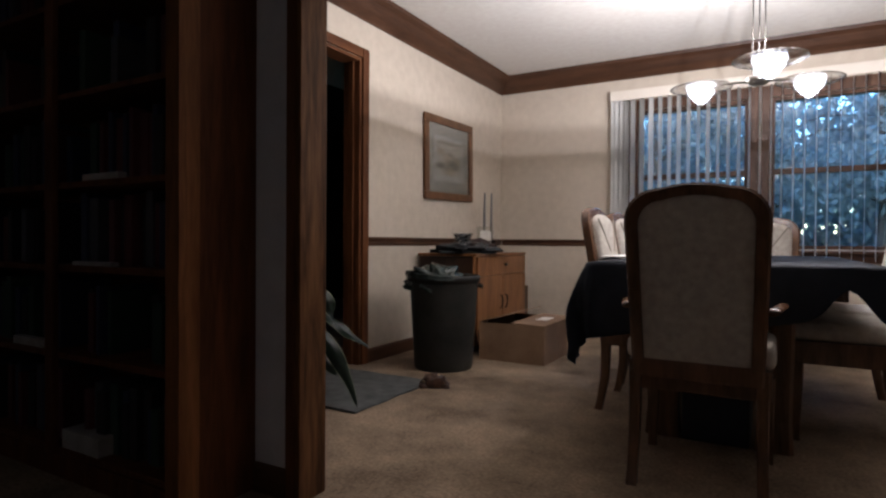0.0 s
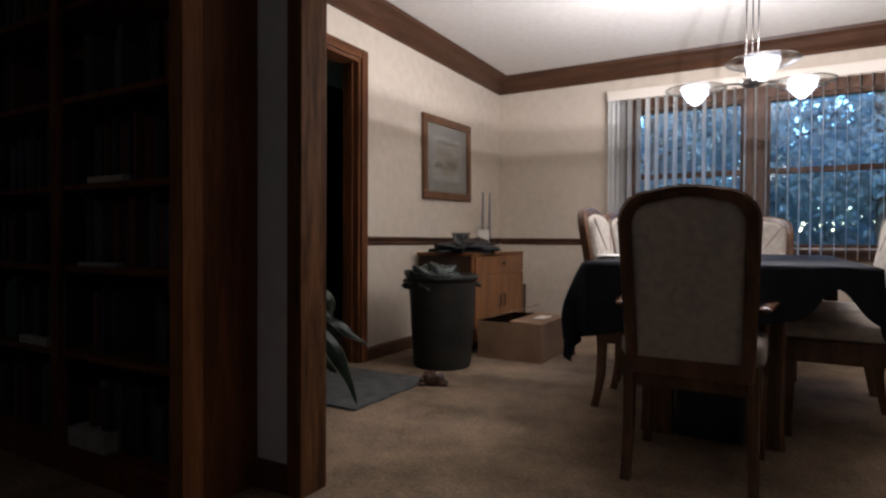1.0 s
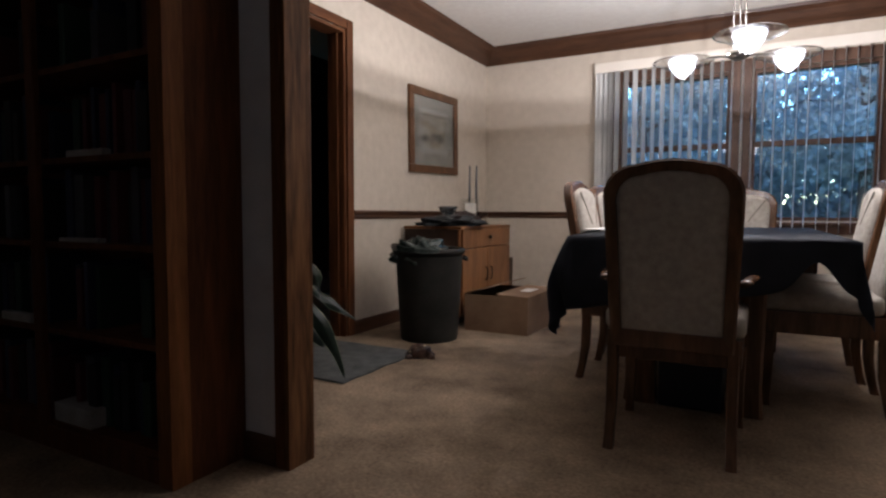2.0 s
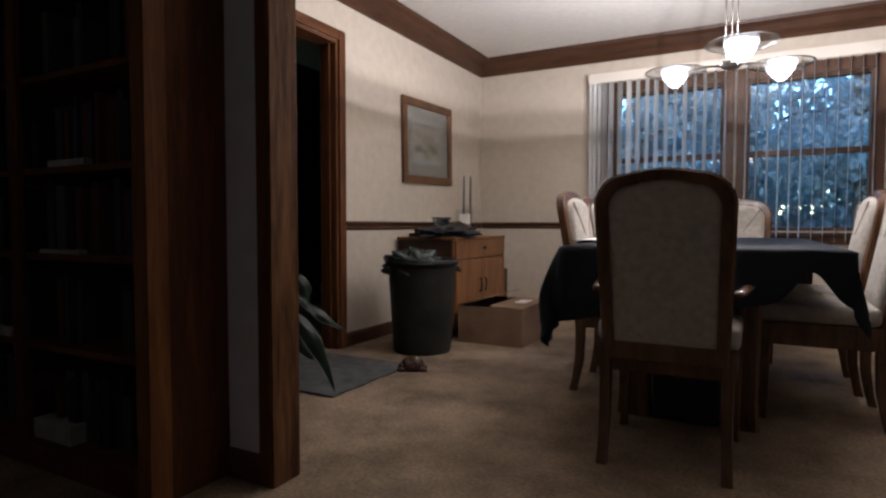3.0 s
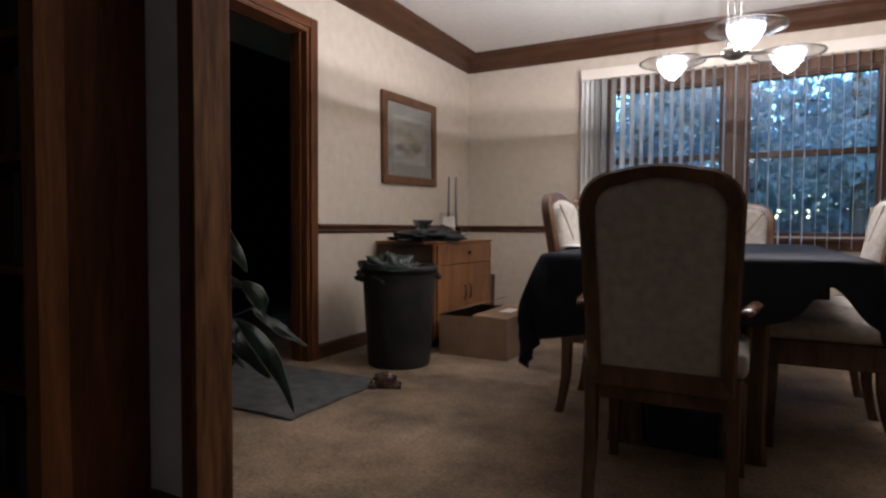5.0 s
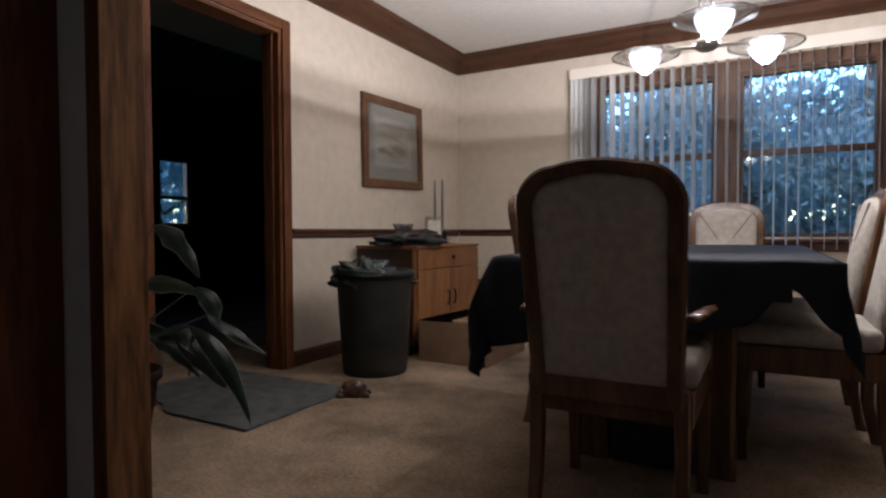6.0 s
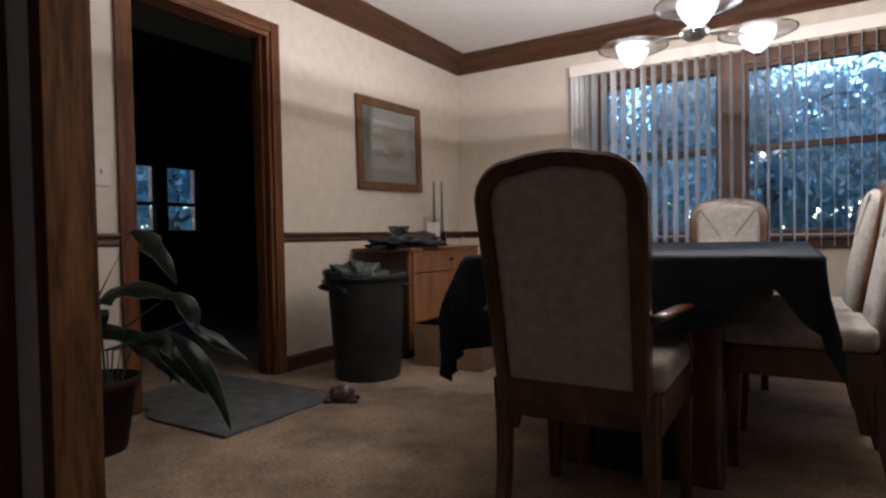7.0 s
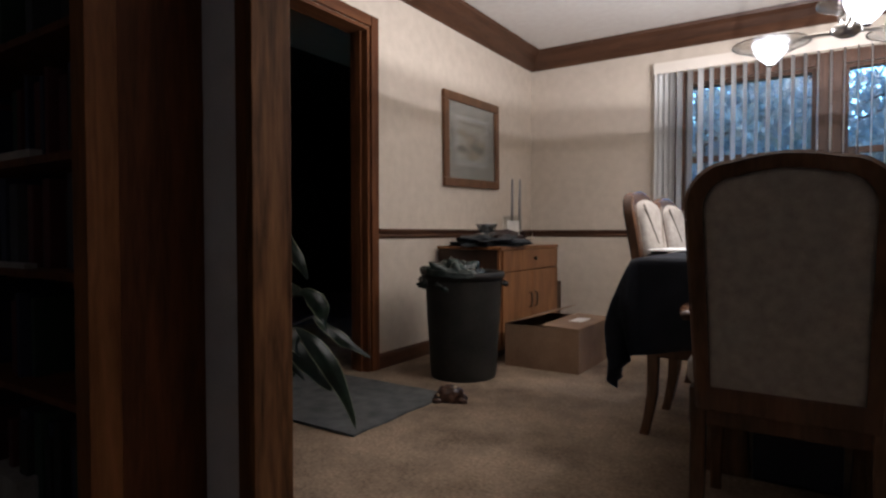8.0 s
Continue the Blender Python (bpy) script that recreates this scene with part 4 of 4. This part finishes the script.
# start, bend, tip (in the room), width, twist
LEAVES = (
    ((0.311, -3.27, 0.843), (0.456, -3.25, 0.80), (0.526, -3.22, 0.631), 0.075, 62),
    ((0.092, -3.30, 0.545), (0.259, -3.25, 0.665), (0.50, -3.20, 0.564), 0.10, 45),
    ((0.474, -3.21, 0.585), (0.59, -3.18, 0.55), (0.565, -3.15, 0.39), 0.07, 62),
    ((0.47, -3.14, 0.47), (0.52, -3.05, 0.385), (0.625, -2.96, 0.285), 0.05, 55),
    ((0.02, -3.32, 0.45), (0.24, -3.22, 0.40), (0.37, -3.19, 0.37), 0.075, 50),
    ((0.30, -3.22, 0.40), (0.49, -3.17, 0.43), (0.345, -3.14, 0.20), 0.09, 60),
    ((0.43, -3.20, 0.43), (0.58, -3.12, 0.31), (0.64, -3.07, 0.018), 0.07, 65),
    ((0.33, -3.20, 0.40), (0.46, -3.15, 0.28), (0.555, -3.12, 0.17), 0.085, 55),
    ((0.24, -3.26, 0.38), (0.34, -3.18, 0.34), (0.42, -3.14, 0.20), 0.07, 40),
    ((0.26, -3.40, 0.50), (0.14, -3.33, 0.58), (0.08, -3.26, 0.43), 0.09, 0),
    ((0.30, -3.48, 0.46), (0.24, -3.58, 0.56), (0.22, -3.68, 0.42), 0.09, 0),
)
for p0, p1, p2, wd, tw in LEAVES:
    off = Vector((PX, PY, 0))
    a, b2, c2 = Vector(p0) - off, Vector(p1) - off, Vector(p2) - off
    lf = part("leaf", leaf(a, b2, c2, wd * 1.05, tw), [LEAF, LEAF_EDGE], plant, "", True)
    foot = Vector((0.25 * a.x, 0.25 * a.y, 0.245))
    part("stem", tube([foot, (foot + a) / 2 + Vector((-0.07, -0.04, 0.04)), a, a + (b2 - a) * 0.12], [0.005, 0.004, 0.003, 0.0025], 8), STEM, lf)

# ---------------- small toy on the carpet ----------------
toy = empty("toy_figure", "small mottled brown toy lying on the carpet", "toy", pose(0.712, -2.475, 0, 0, 0, 30) @ Matrix.Scale(1.22, 4))
tb = part("body", crumpled(0, 0, 0.0, 0.062, 0.042, 0.048, 2.0, rough=0.18), TOY, toy, "", True)
rng = random.Random(2)
for k in range(7):
    a, e = rng.uniform(0, 6.28), rng.uniform(0.2, 1.2)
    bm = bmesh.new()
    bmesh.ops.create_icosphere(bm, subdivisions=2, radius=0.008, matrix=pose(0.054 * math.cos(a) * math.cos(e), 0.037 * math.sin(a) * math.cos(e), 0.013 + 0.042 * math.sin(e)))
    part("spot", bm, TOY_SPOT, tb)
for sx, sy in ((0.05, 0.03), (-0.05, 0.03), (0.05, -0.03), (-0.05, -0.03)):
    part("foot", crumpled(sx, sy, 0.0, 0.02, 0.016, 0.016, 5.0, rough=0.15), TOY, toy, "", True)

# ---------------- bookcase in the dark near room ----------------
BX0, BX1, BY0 = -0.6, 0.897, -4.20
bc = empty("bookcase", "dark wooden bookcase filled with books and boxes", "bookcase", pose(0, 0, 0))
part("side_panel", box(BX1 - 0.022, BX1, BY0 + 0.063, WALL_S - 0.002, 0, 2.05, 0.002), SHELF_WOOD, bc)
part("side_panel", box(BX0, BX0 + 0.022, BY0 + 0.012, WALL_S - 0.002, 0, 2.05, 0.002), SHELF_WOOD, bc)
part("back_panel", box(BX0 + 0.023, BX1 - 0.023, WALL_S - 0.012, WALL_S - 0.002, 0.05, 2.05), SHELF_WOOD, bc)
# this corner stile is a lighter tone than the panel and the other stiles
part("stile", box(BX1 - 0.06, BX1 + 0.003, BY0 - 0.008, BY0 + 0.062, 0, 2.05, 0.004), STILE_WOOD, bc, "lighter orange-brown front stile")
part("stile", box(BX0 - 0.002, BX0 + 0.06, BY0 - 0.008, BY0 + 0.0115, 0, 2.05, 0.003), SHELF_WOOD, bc)
part("stile", box(0.18, 0.232, BY0 - 0.008, BY0 + 0.0115, 0.075, 2.0, 0.003), SHELF_WOOD, bc)
part("toe_board", box(BX0 + 0.06, BX1 - 0.06, BY0, BY0 + 0.015, 0, 0.075, 0.002), SHELF_WOOD, bc)
SHELVES = (0.075, 0.40, 0.70, 0.98, 1.28, 1.60, 2.0)
for z in SHELVES:
    part("shelf", box(BX0 + 0.023, BX1 - 0.023, BY0 + 0.013, WALL_S - 0.013, z, z + 0.02, 0.002), SHELF_WOOD, bc)
BOOK_COLOURS = [mat("book_%s" % nme, tuple(c * 0.8 for c in col), col, scale=20, rough=0.7) for nme, col in
                (("navy", (0.02, 0.025, 0.05)), ("maroon", (0.07, 0.015, 0.015)), ("black", (0.015, 0.014, 0.014)), ("cream", (0.2, 0.18, 0.15)), ("green", (0.02, 0.04, 0.025)), ("grey", (0.05, 0.05, 0.056)))]
rng = random.Random(21)
for z in SHELVES[:-1]:
    x = BX0 + 0.07
    while x < BX1 - 0.09:
        w, h, dp = rng.uniform(0.018, 0.05), rng.uniform(0.17, 0.245), rng.uniform(0.15, 0.2)
        if rng.random() < 0.14:
            x += rng.uniform(0.04, 0.14)
            continue
        col = BOOK_COLOURS[rng.choice((0, 0, 1, 1, 2, 2, 2, 4, 5))]
        if abs(x - 0.206) > 0.06:
            thing("book", box(x, x + w, WALL_S - 0.03 - dp, WALL_S - 0.03, z + 0.0205, z + 0.0205 + h, 0.002), col, "worn dark book standing on a bookcase shelf", "book", "books in the bookcase")
        x += w + 0.002
thing("stacked_paper", box(0.245, 0.46, BY0 + 0.014, BY0 + 0.12, 0.0955, 0.16, 0.004), DIM_PAPER, "white paper stack on the lowest shelf", "paper")

# pale stacks on the shelves
for x0, x1, zi, hgt in ((0.36, 0.56, 3, 0.022), (0.30, 0.52, 2, 0.014), (-0.1, 0.1, 1, 0.03)):
    z = SHELVES[zi] + 0.0205
    thing("stacked_paper", box(x0, x1, BY0 + 0.02, BY0 + 0.05, z, z + hgt, 0.002), DIM_PAPER, "pale paper stack lying on a bookcase shelf", "paper", "paper stacks in the bookcase")

# papers lying on the table
for k, (x, y, r) in enumerate(((1.955, -1.70, 15), (1.965, -1.69, -8), (1.95, -1.71, 30))):
    thing("paper", crumpled(0, 0, 0, 0.055 - 0.008 * k, 0.045, 0.016, 4.0 + k, rough=0.5), PAPER if k != 1 else BOOK_COLOURS[2], "crumpled paper in a pile on the tablecloth", "paper", "papers on the table", m=pose(x, y, TZ + 0.0035 + 0.016 * k, 0, 0, r), smooth=True)
thing("placemat", box(-0.20, 0.20, -0.13, 0.13, 0, 0.006, 0.002), PAPER, "pale placemat on the tablecloth", "placemat", m=pose(1.76, -2.27, TZ + 0.0055, 0, 0, 90))
# figurine between frame and candlesticks
thing("figurine", lathe([(0, 0), (0.024, 0.0), (0.026, 0.008), (0.018, 0.02), (0.022, 0.045), (0.014, 0.07), (0.017, 0.085), (0.012, 0.10), (0, 0.104)], 20, at=(0.30, -0.80, CH + 0.001)), POT, "small dark figurine on the cabinet", "figurine", smooth=True)

# ---------------- outside ----------------
thing("ground", box(-60, 60, -60, 80, -0.62, -0.55), GRASS, "dusky green lawn", "lawn", kind=structure)


def far_woods():
    """A ragged belt of small leaf clumps far behind the lawn."""
    r = random.Random(77)
    verts, faces = [], []
    for k in range(80000):
        # every fourth clump goes west, added to block bright sky from the far room
        west = k % 4 == 0
        x, y = (r.uniform(-22, -16), r.uniform(-12, 22)) if west else (r.uniform(-22, 30), r.uniform(20, 25))
        top = 5.6 + 2.4 * noise.noise(Vector(((x + y) * 0.22, 0, 3))) + 1.2 * noise.noise(Vector(((x + y) * 0.8, 5, 0)))
        z = -0.5 + (top + 0.5) * r.random() ** 1.25
        if z > 0.9 and noise.noise(Vector(((x + 0.6 * y) * 0.75, 2.0, z * 0.9))) + 0.5 * noise.noise(Vector((x * 2.1, y, z * 2.1))) > 0.42 - 0.05 * z:
            continue
        sz = r.uniform(0.10, 0.3)
        m = Euler((r.uniform(0, 6.28), r.uniform(0, 6.28), r.uniform(0, 6.28))).to_matrix()
        i = len(verts)
        for c in ((-sz, 0, 0), (0, sz * 0.6, 0.2 * sz), (sz * 1.2, 0, 0), (0, -sz * 0.6, 0.2 * sz)):
            verts.append(Vector((x, y, z)) + m @ Vector(c))
        faces.append((i, i + 1, i + 2, i + 3))
    me = bpy.data.meshes.new("far_woods")
    me.from_pydata(verts, [], faces)
    me.materials.append(TREE_LEAF)
    tagged(new("far_woods", me), "distant leafy wood at the edge of the lawn", "woods", kind="stuff")


far_woods()


def tree(x, y, h, spread, seed, leaves):
    r = random.Random(seed)
    t = empty("tree", "leafy tree on the lawn at dusk", "tree", pose(x, y, -0.56), "trees outside the window")
    bm = bmesh.new()
    tube([(0, 0, 0), (0.05, 0, h * 0.3), (-0.05, 0.05, h * 0.6), (0.05, 0, h * 0.95)], [0.17, 0.14, 0.10, 0.02], 10, bm)
    ends = []
    for k in range(14):
        a, z0 = r.uniform(0, 6.28), h * r.uniform(0.22, 0.8)
        ln = spread * r.uniform(0.5, 1.0)
        p = [(0, 0, z0), (ln * 0.5 * math.cos(a), ln * 0.5 * math.sin(a), z0 + ln * 0.22), (ln * math.cos(a), ln * math.sin(a), z0 + ln * r.uniform(0.15, 0.4))]
        tube(p, [0.06, 0.04, 0.012], 7, bm)
        ends += [Vector(p[1]), Vector(p[2]), Vector(p[2])]
    part("trunk", bm, BARK, t)
    verts, faces = [], []
    for k in range(leaves):
        e = r.choice(ends)
        q = e + Vector((r.gauss(0, 1), r.gauss(0, 1), r.gauss(0, 0.75))) * spread * 0.15
        s = r.uniform(0.05, 0.125)
        m = Euler((r.uniform(0, 6.28), r.uniform(0, 6.28), r.uniform(0, 6.28))).to_matrix()
        i = len(verts)
        for c in ((-s, 0, 0), (0, s * 0.55, 0.2 * s), (s * 1.2, 0, 0), (0, -s * 0.55, 0.2 * s)):
            verts.append(q + m @ Vector(c))
        faces.append((i, i + 1, i + 2, i + 3))
    me = bpy.data.meshes.new("crown")
    me.from_pydata(verts, [], faces)
    me.materials.append(TREE_LEAF)
    c = new("crown", me)
    c.parent = t
    tagged(c, "loose crown of small leaves", kind="stuff")
    return t


tree(-0.4, 11.0, 7.5, 3.0, 3, 13000)
tree(4.6, 12.0, 8.0, 3.2, 5, 13000)
tree(8.6, 10.5, 7.0, 2.8, 8, 9000)
tree(1.9, 16.0, 9.0, 3.6, 9, 12000)
tree(-5.0, 14.0, 8.0, 3.4, 12, 8000)
tree(12.5, 16.0, 9.0, 3.6, 15, 8000)
# western trees, added to keep sky light out of the far room windows
tree(-10.0, 1.0, 6.5, 2.6, 19, 9000)
tree(-11.0, 4.5, 6.5, 2.6, 23, 8000)
